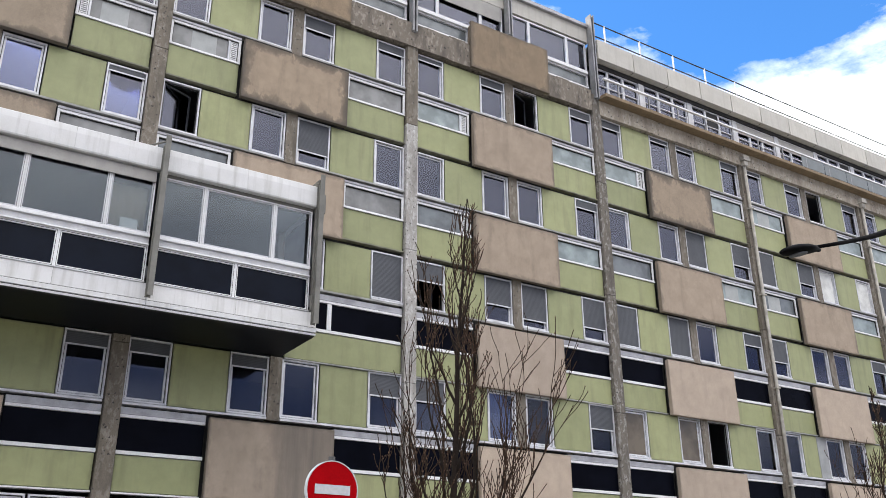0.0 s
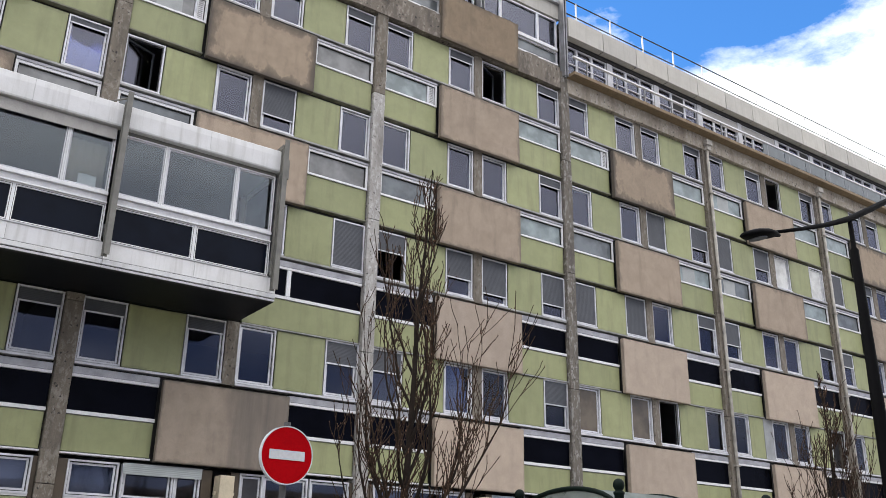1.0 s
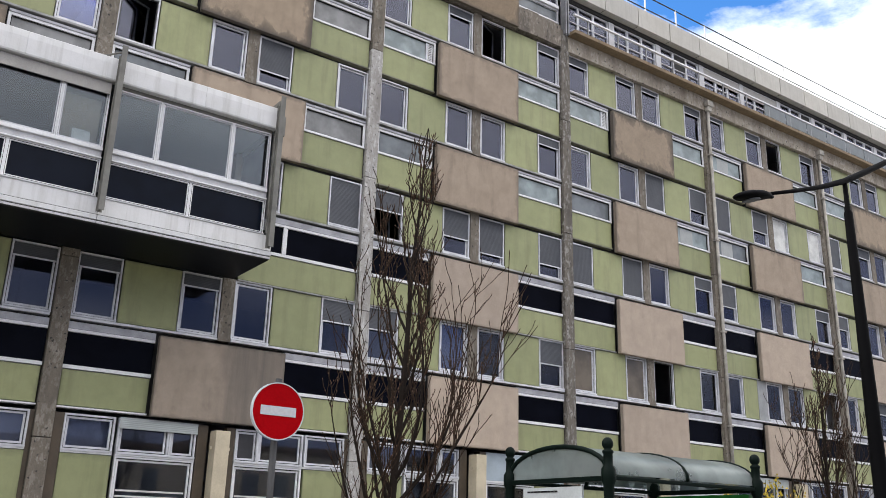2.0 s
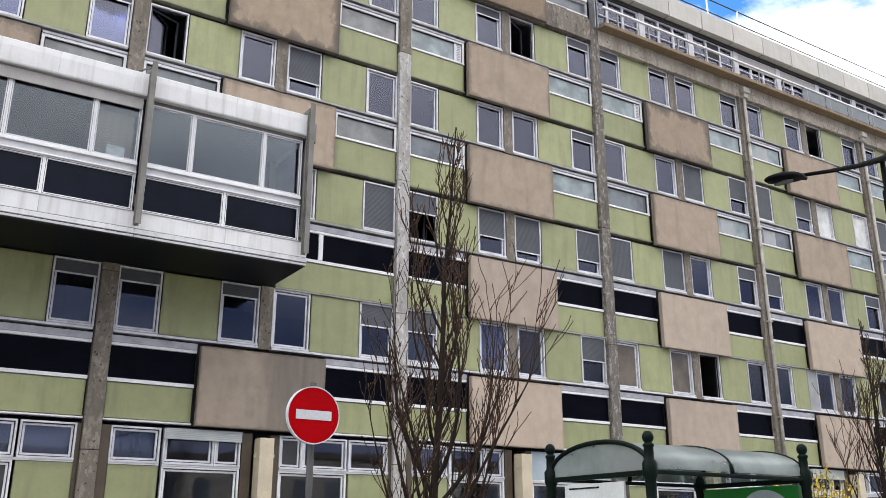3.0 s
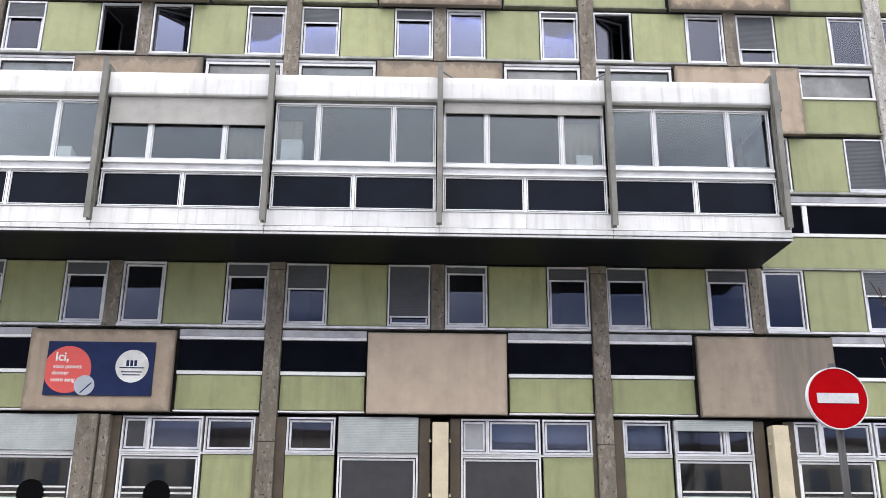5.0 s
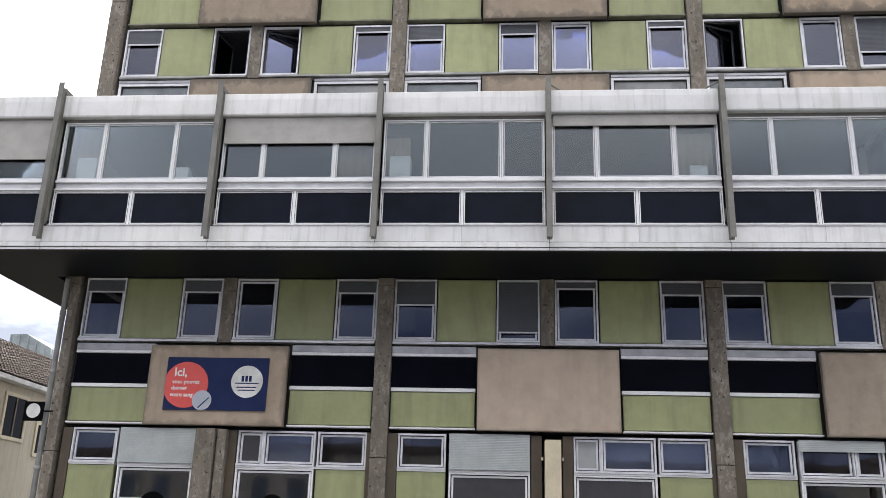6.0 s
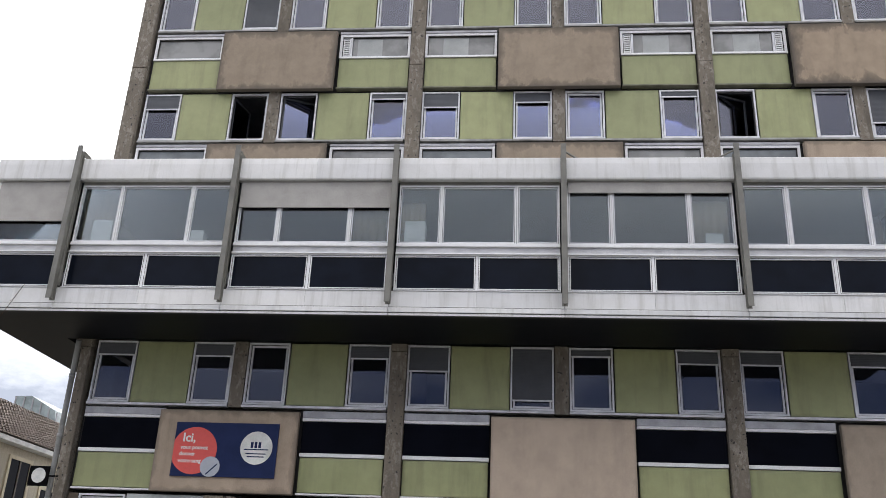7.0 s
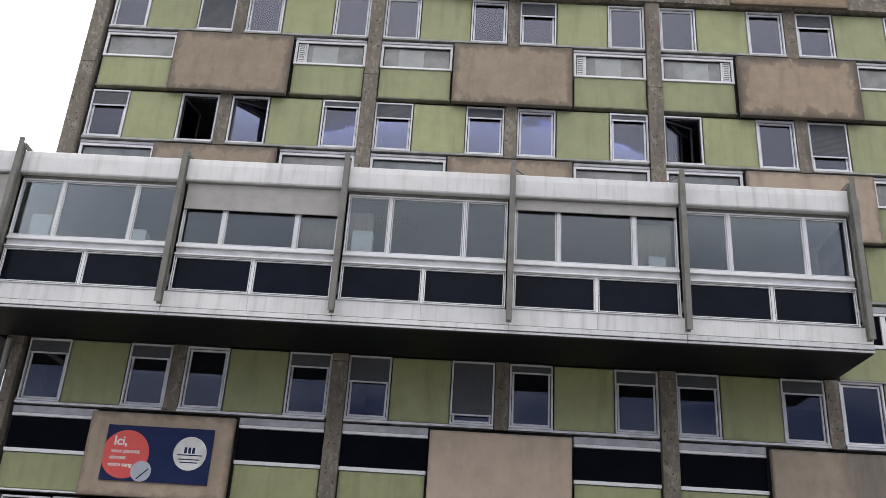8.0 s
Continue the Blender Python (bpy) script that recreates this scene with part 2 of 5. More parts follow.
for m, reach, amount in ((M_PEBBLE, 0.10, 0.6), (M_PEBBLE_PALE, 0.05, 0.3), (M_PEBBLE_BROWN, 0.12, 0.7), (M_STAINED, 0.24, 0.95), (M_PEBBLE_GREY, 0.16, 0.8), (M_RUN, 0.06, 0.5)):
    dark_rim(m, (0.085, 0.072, 0.06), 2.8, 1.6, reach, amount)
dark_rim(M_GREEN, (0.12, 0.13, 0.065), 1.25, 1.3, 0.05, 0.42)
M_POST = flaked("worn_concrete", (0.20, 0.172, 0.136), (0.10, 0.086, 0.066), (0.30, 0.272, 0.228), 0.9, 8.0)
M_POST_FLAKE = flaked("flaking_concrete", (0.165, 0.145, 0.12), (0.08, 0.07, 0.06), (0.345, 0.33, 0.30), 0.9, 8.0)
M_POST_PALE = flaked("flaking_white_paint", (0.44, 0.42, 0.39), (0.22, 0.20, 0.18), (0.62, 0.61, 0.59), 0.9, 9.0)
M_BEAM = flaked("spalled_concrete", (0.41, 0.36, 0.29), (0.19, 0.155, 0.12), (0.52, 0.47, 0.40), 0.9, 6.0)
M_BEAM_DARK = flaked("sooty_spalled_concrete", (0.21, 0.18, 0.145), (0.06, 0.05, 0.042), (0.34, 0.30, 0.25), 0.9, 6.0)
# Near-black for joints; also painted in for shaded gaps and unlit rooms.
M_BACK = weathered("dark_joint_and_shade", (0.028, 0.027, 0.026), (0.022, 0.021, 0.02), (0.015, 0.015, 0.015))
M_ALU = painted("anodised_aluminium", (0.70, 0.705, 0.73), 0.42, 0.1, 0.28)
M_WHITE = painted("white_frame_paint", (0.80, 0.80, 0.80), 0.4, 0.0, 0.1)
M_CAP = painted("grey_sheet_metal", (0.42, 0.42, 0.44), 0.45, 0.2, 0.3)
M_SILL = painted("dull_sill_metal", (0.36, 0.36, 0.345), 0.6, 0.0, 0.4)
M_MOSS = painted("mossy_drip_strip", (0.24, 0.235, 0.17), 0.8, 0.0, 0.4)
M_FASCIA = weathered("white_fascia", (0.72, 0.72, 0.72), (0.64, 0.64, 0.63), (0.40, 0.39, 0.36), 0.5, 30.0, 0.05, 0.5, 0.04)
M_FIN = painted("olive_grey_steel", (0.185, 0.18, 0.158), 0.55, 0.0, 0.3)
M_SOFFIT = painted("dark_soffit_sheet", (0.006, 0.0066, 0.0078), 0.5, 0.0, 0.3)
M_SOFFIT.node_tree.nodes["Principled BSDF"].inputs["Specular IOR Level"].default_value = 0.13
M_GLASS = window_glass("window_glass", 1.90, (0.58, 0.62, 0.74), (0.82, 0.84, 1.0))
# Same glazing with a weaker mirror, to dim reflections in the lower panes.
M_GLASS_LOW = window_glass("lower_window_glass", 1.62, (0.60, 0.63, 0.72), (0.86, 0.90, 1.0))
M_GLASS_GREY = window_glass("grey_gallery_glass", 1.66, (0.84, 0.87, 0.88), (0.90, 0.95, 0.97))
M_APRON = painted("pale_apron_sheet", (0.60, 0.60, 0.61), 0.5, 0.0, 0.2)
M_DARKBOARD = painted("dark_grey_board", (0.045, 0.045, 0.049), 0.3, 0.0, 0.25)
M_MESH = painted("grey_balustrade_glass", (0.13, 0.15, 0.155), 0.3, 0.0, 0.2)
M_BLACK = dull_glass("black_spandrel_glass", (0.003, 0.0036, 0.007), 0.2, 0.03)
M_BLACK_BLUE = dull_glass("navy_spandrel_glass", (0.0055, 0.008, 0.015), 0.18, 0.09)
M_FROST = dull_glass("frosted_strip_glass", (0.34, 0.40, 0.40), 0.22, 0.35)
M_FROST_GREY = dull_glass("grey_strip_glass", (0.27, 0.272, 0.265), 0.25, 0.35)
M_STRIP_PALE = painted("pale_strip_sheet", (0.40, 0.415, 0.405), 0.6, 0.0, 0.15)
M_SMOKE = dull_glass("smoky_strip_glass", (0.17, 0.19, 0.20), 0.2, 0.5)
M_SHUTTER = painted("grey_roller_slats", (0.072, 0.077, 0.088), 0.6, 0.0, 0.15)
M_SHUTTER_PALE = painted("pale_roller_slats", (0.40, 0.43, 0.42), 0.55, 0.0, 0.15)
M_BLIND = painted("beige_awning_cloth", (0.40, 0.385, 0.36), 0.8, 0.0, 0.13)
M_CURTAIN = painted("beige_curtain", (0.36, 0.31, 0.24), 0.85, 0.0, 0.2)
M_DRAPED = dull_glass("glass_before_brown_curtain", (0.17, 0.14, 0.10), 0.15, 0.4)
M_ROOM = painted("room_plaster", (0.24, 0.24, 0.25), 0.8, 0.0, 0.15)
M_BROWN = painted("brown_jamb", (0.085, 0.063, 0.04), 0.6, 0.0, 0.3)
M_CREAM = painted("cream_column_paint", (0.60, 0.52, 0.37), 0.6, 0.0, 0.15)
M_LEDGE = weathered("ochre_ledge", (0.30, 0.22, 0.13), (0.24, 0.17, 0.10), (0.13, 0.10, 0.07))
M_PAPER = painted("white_paper", (0.75, 0.75, 0.72), 0.8)
M_DULLPAPER = painted("dull_paper", (0.50, 0.53, 0.53), 0.5, 0.0, 0.15)
M_ATTIC = weathered("pale_fascia_slab", (0.56, 0.54, 0.49), (0.50, 0.48, 0.43), (0.34, 0.32, 0.28), 0.7, 40.0, 0.1, 0.35, 0.08)
M_ZINC = painted("zinc", (0.27, 0.27, 0.275), 0.5, 0.3, 0.3)
M_POLE = painted("dull_pole_paint", (0.06, 0.06, 0.062), 0.6, 0.0, 0.2)
M_POLE.node_tree.nodes["Principled BSDF"].inputs["Specular IOR Level"].default_value = 0.15
M_PIPE = painted("stained_pipe", (0.44, 0.41, 0.36), 0.7, 0.0, 0.4)
M_PIPEGREY = painted("grey_pipe_paint", (0.30, 0.30, 0.29), 0.6, 0.0, 0.35)
M_RED = painted("sign_red", (0.33, 0.002, 0.005), 0.6, 0.0, 0.1)
M_RED.node_tree.nodes["Principled BSDF"].inputs["Specular IOR Level"].default_value = 0.02
M_NAVY = painted("navy_board", (0.018, 0.028, 0.085), 0.35, 0.0, 0.15)
M_NAVY.node_tree.nodes["Principled BSDF"].inputs["Specular IOR Level"].default_value = 0.1
M_CORAL = painted("coral_print", (0.66, 0.085, 0.07), 0.45, 0.0, 0.05)
M_GREYDISC = painted("grey_print", (0.42, 0.45, 0.50), 0.45, 0.0, 0.1)
M_LAMP = painted("black_lamp_paint", (0.004, 0.004, 0.0045), 0.65, 0.0, 0.2)
M_LAMP.node_tree.nodes["Principled BSDF"].inputs["Specular IOR Level"].default_value = 0.03
M_IRON = painted("dark_green_cast_iron", (0.004, 0.009, 0.007), 0.5, 0.0, 0.2)
M_IRON.node_tree.nodes["Principled BSDF"].inputs["Specular IOR Level"].default_value = 0.06
M_BARK = weathered("bark", (0.028, 0.021, 0.017), (0.021, 0.016, 0.013), (0.02, 0.017, 0.014), 0.9, 30.0, 0.4)
M_TWIG = weathered("reddish_twig_bark", (0.05, 0.031, 0.021), (0.036, 0.023, 0.016), (0.025, 0.018, 0.014), 0.9, 30.0, 0.4)
for m in (M_BARK, M_TWIG):
    m.node_tree.nodes["Principled BSDF"].inputs["Specular IOR Level"].default_value = 0.1
M_BUD = painted("bud_brown", (0.13, 0.066, 0.036), 0.8)
M_SIGNWHITE = painted("dulled_sign_white", (0.52, 0.53, 0.55), 0.6, 0.0, 0.12)
M_POSTER = painted("green_poster", (0.012, 0.17, 0.022), 0.3, 0.0, 0.1)
M_ROOFPC = dull_glass("shelter_roof_sheet", (0.30, 0.33, 0.32), 0.3, 0.25)
rn, rl = M_ROOFPC.node_tree.nodes, M_ROOFPC.node_tree.links
r_clear, r_mix = rn.new("ShaderNodeBsdfTransparent"), rn.new("ShaderNodeMixShader")
r_clear.inputs["Color"].default_value, r_mix.inputs[0].default_value = (0.72, 0.80, 0.78, 1), 0.5
rl.new(rn["Principled BSDF"].outputs[0], r_mix.inputs[1])
rl.new(r_clear.outputs[0], r_mix.inputs[2])
rl.new(r_mix.outputs[0], rn["Material Output"].inputs[0])
M_WALLCREAM = weathered("cream_render", (0.55, 0.49, 0.38), (0.50, 0.44, 0.34), (0.36, 0.31, 0.24))
M_TILE = weathered("clay_roof_tile", (0.19, 0.15, 0.12), (0.15, 0.12, 0.095), (0.09, 0.078, 0.065))
# Unseen ground, kept paler than asphalt to bounce light up under the gallery.
M_ASPHALT = weathered("asphalt", (0.18, 0.177, 0.168), (0.15, 0.147, 0.14), (0.10, 0.10, 0.095), 0.9, 120.0, 0.4)
M_BLUEPANEL = painted("pale_blue_panel", (0.40, 0.47, 0.52), 0.6, 0.0, 0.12)
M_GREYPANEL = painted("grey_fibre_panel", (0.34, 0.35, 0.35), 0.7, 0.0, 0.2)
M_YELLOW = painted("forsythia_yellow", (0.55, 0.40, 0.03), 0.7)
M_LEAF = painted("shrub_green", (0.07, 0.10, 0.03), 0.7)


# ---- building blocks ----
def box(bm, x0, x1, y0, y1, z0, z1, bevel=0.0):
    vs = [bm.verts.new((x, y, z)) for x in (x0, x1) for y in (y0, y1) for z in (z0, z1)]
    fs = [bm.faces.new([vs[i] for i in f]) for f in ((0, 1, 3, 2), (4, 6, 7, 5), (0, 4, 5, 1), (2, 3, 7, 6), (0, 2, 6, 4), (1, 5, 7, 3))]
    if bevel:
        es = list({e for f in fs for e in f.edges})
        bmesh.ops.bevel(bm, geom=es, offset=bevel, segments=2, affect="EDGES", profile=0.6)
    return bm


def tube(bm, pts, radii, sides=8, cap=True):
    """A round bar along the points."""
    rings = []
    for i, p in enumerate(pts):
        p = Vector(p)
        d = (Vector(pts[min(i + 1, len(pts) - 1)]) - Vector(pts[max(i - 1, 0)])).normalized()
        a = d.orthogonal().normalized() if i == 0 else (rings_a - d * rings_a.dot(d)).normalized()
        rings_a = a
        b = d.cross(a)
        r = radii[i] if isinstance(radii, (list, tuple)) else radii
        rings.append([bm.verts.new(p + (a * math.cos(2 * math.pi * k / sides) + b * math.sin(2 * math.pi * k / sides)) * r) for k in range(sides)])
    for r0, r1 in zip(rings, rings[1:]):
        for k in range(sides):
            f = bm.faces.new((r0[k], r0[(k + 1) % sides], r1[(k + 1) % sides], r1[k]))
            f.smooth = True
    if cap:
        bm.faces.new(rings[0][::-1])
        bm.faces.new(rings[-1])
    return bm


def lathe(bm, profile, x=0, y=0, sides=14):
    """A turned shape: (radius, height) pairs round an upright axis."""
    rings = [[bm.verts.new((x + r * math.cos(2 * math.pi * k / sides), y + r * math.sin(2 * math.pi * k / sides), z)) for k in range(sides)] for r, z in profile]
    for r0, r1 in zip(rings, rings[1:]):
        for k in range(sides):
            f = bm.faces.new((r0[k], r0[(k + 1) % sides], r1[(k + 1) % sides], r1[k]))
            f.smooth = True
    bm.faces.new(rings[0][::-1])
    bm.faces.new(rings[-1])
    return bm


def disc(bm, r, y0, y1, sides=48, cx=0.0, cz=0.0, xmin=None):
    """A round plate that faces -y."""
    ring = []
    for k in range(sides):
        x = cx + r * math.cos(2 * math.pi * k / sides)
        if xmin is not None:
            x = max(x, xmin)
        ring.append((x, cz + r * math.sin(2 * math.pi * k / sides)))
    a = [bm.verts.new((x, y0, z)) for x, z in ring]
    b = [bm.verts.new((x, y1, z)) for x, z in ring]
    bm.faces.new(a)
    bm.faces.new(b[::-1])
    for k in range(sides):
        bm.faces.new((a[k], b[k], b[(k + 1) % sides], a[(k + 1) % sides]))
    return bm


def to_mesh(name, bm, mat):
    bmesh.ops.recalc_face_normals(bm, faces=bm.faces)
    me = bpy.data.meshes.new(name)
    bm.to_mesh(me)
    bm.free()
    me.materials.append(mat)
    return me


def part(name, bm, mat, parent, label=""):
    ob = new(name, to_mesh(name, bm, mat))
    ob.parent = parent
    return tagged(ob, label)


def place(name, me, parent, x=0.0, y=0.0, z=0.0, label=""):
    ob = new(name, me)
    ob.parent, ob.location = parent, (x, y, z)
    return tagged(ob, label)


def thing(name, label, category, group="", kind="", at=(0, 0, 0)):
    ob = new(name)
    ob.location = at
    return tagged(ob, label, category, group, kind)


CACHE = {}


def shared(key, make, mat):
    if (key, mat.name) not in CACHE:
        bm = bmesh.new()
        make(bm)
        CACHE[(key, mat.name)] = to_mesh(key[0], bm, mat)
    return CACHE[(key, mat.name)]


def slab(name, w, h, y0, y1, mat, bevel=0.006):
    """A shared rectangular plate, its lower left corner at the origin."""
    return shared((name, round(w, 3), round(h, 3), y0, y1), lambda bm: box(bm, 0, w, y0, y1, 0, h, bevel), mat)


def ring_frame(bm, w, h, t, y0, y1, x=0.0, z=0.0):
    """A mitred frame, one connected ring."""
    loops = []
    for y in (y0, y1):
        for d in (0.0, t):
            loops.append([bm.verts.new(p) for p in ((x + d, y, z + d), (x + w - d, y, z + d), (x + w - d, y, z + h - d), (x + d, y, z + h - d))])
    fo, fi, bo, bi = loops
    for p, q in ((fo, fi), (fi, bi), (bi, bo), (bo, fo)):
        for k in range(4):
            bm.faces.new((p[k], p[(k + 1) % 4], q[(k + 1) % 4], q[k]))


def slats_mesh(w, h):
    """A roller curtain: one corrugated sheet."""
    def make(bm):
        n = max(2, int(h / 0.032))
        rows = []
        for i in range(2 * n + 1):
            y = -0.0075 if i % 2 else -0.005
            rows.append([bm.verts.new((xx, y, h * i / (2 * n))) for xx in (0, w)])
        rows.append([bm.verts.new((xx, 0.004, h)) for xx in (0, w)])
        rows.append([bm.verts.new((xx, 0.004, 0)) for xx in (0, w)])
        for p, q in zip(rows, rows[1:] + rows[:1]):
            bm.faces.new((p[0], p[1], q[1], q[0]))
    return make


building = thing("office_building", "long five-storey concrete office building with green enamel panels and pebbledash boxes", "building")
SH, BAY, BAYS = -0.13, 6.86, 8
STOREY, Z1 = 3.175, 5.60


def zrow(r):
    return Z1 + STOREY * (r - 1)


WIN_W = 0.90


def add_window(x, z, w, h, blind=0.0, state="", parent=None, frame_mat=None, curtain=None, glazing=None):
    """A window with frame, pane and, where it is let down, its roller shutter. state 'open': the sash stands inwards."""
    parent, frame_mat = parent or building, frame_mat or M_ALU
    f = place("window", shared(("window_frame", w, h), lambda bm: ring_frame(bm, w, h, 0.036, -0.03, 0.10), frame_mat), parent, x, 0, z, "aluminium window standing open on a dark room" if state else "")
    place("sill_bar", slab("sill_bar", w, 0.042, -0.068, -0.032, frame_mat, 0.004), f, 0, 0, -0.012)
    sw, sh = w - 0.110, h - 0.110
    # Open sashes are coloured dark for the shade of the room behind.
    s = place("sash", shared(("sash", w, h), lambda bm: ring_frame(bm, sw, sh, 0.038, 0.0, 0.055), M_SHUTTER if state else frame_mat), f, 0.055, 0.02, 0.055)
    p = place("pane", slab("pane", sw - 0.076, sh - 0.076, 0.025, 0.031, glazing or (M_GLASS_LOW if z < 7 else M_GLASS), 0), f, 0.093, 0.02, 0.093)
    place("gasket", shared(("gasket", w, h), lambda bm: ring_frame(bm, w - 0.072, h - 0.072, 0.022, 0.03, 0.06, 0.036, 0.036), M_BACK), f)
    if state:
        turn = radians(24 if state == "ajar" else 78)
        s.rotation_euler = p.rotation_euler = (0, 0, turn)
        s.location = (0.055, 0.07, 0.055)
        p.location = (0.055 + 0.038 * math.cos(turn), 0.07 + 0.038 * math.sin(turn), 0.093)
    p.visible_shadow = False
    # Pale backing sheet that lightens some ground-floor transom panes.
    if curtain is not None:
        place("curtain", slab("curtain", w - 0.1, h - 0.1, 0.13, 0.15, curtain, 0), f, 0.05, 0, 0.05)
    if blind > 0:
        bh = round((h - 0.09) * blind, 2)
        sh = place("roller_shutter", shared(("roller_shutter", w, bh), slats_mesh(w - 0.088, bh), M_SHUTTER), f, 0.044, -0.005, h - 0.044 - bh)
        if blind < 0.98:
            place("end_bar", slab("end_bar", w - 0.088, 0.035, -0.022, -0.002, frame_mat, 0.004), f, 0.044, -0.005, h - 0.044 - bh - 0.034)
    return f


# shutter state of the four windows of each bay: a number is how far the shutter is down, o open, c curtain, w pane
# painted white for a bright sky reflection
STATES = {
    1: ["2 2 0 2", "4 9 1 2", "2 2 0 4", "4 0 0 5", "c c O 0", "0 0 0 O", "0 3 0 0", "0 0 0 0"],
    2: ["0 0 0 0", "0 0 0 0", "0 0 0 9", "o 6 8 7", "9 9 0 3", "6 0 0 3", "4 0 0 3", "0 0 3 0"],
    3: ["3 O o 1", "3 2 0 1", "o 0 7 0", "0 0 0 2", "0 0 9 6", "9 6 w w", "9 3 0 0", "0 0 0 0"],
    4: ["0 9 0 0", "0 0 3 0", "0 0 3 2", "1 2 o 2", "2 1 1 2", "1 2 O 2", "1 1 2 0", "0 0 0 0"],
}
WIN_X = (0.18, 2.36, 3.58, 5.77)

# the main posts and the small posts between paired windows
for k in range(BAYS + 1):
    x = k * BAY + SH
    wide = 0.36 if k == 0 else 0.0
    x0, x1 = x - 0.17 - wide + (0.20 if k == 0 else 0), x + 0.17 - (0.09 if k == 0 else 0)
    zs = [0.0, 3.3, 6.9, 10.4, 14.1, 17.3]
    for z0, z1 in zip(zs, zs[1:]):
        if k == 0:
            x0 = -0.27 if z0 < 6 else -0.42
        part("post", box(bmesh.new(), x0, x1, -0.14, 0.30, z0, z1 - 0.012, 0.012), M_POST_PALE if k == 3 and z0 < 11 else (M_POST_FLAKE if k == 4 else M_POST), building, "flaking white-painted concrete post" if k == 3 and z0 < 11 else "worn concrete post with pits")
    if k < BAYS:
        for r in range(1, 5):
            if r == 2 and k < 2:
                continue
            place("mullion_post", slab("mullion_post", 0.29, 1.44, -0.06, 0.25, M_POST, 0.008), building, x + 3.275, 0, zrow(r) + 0.04)

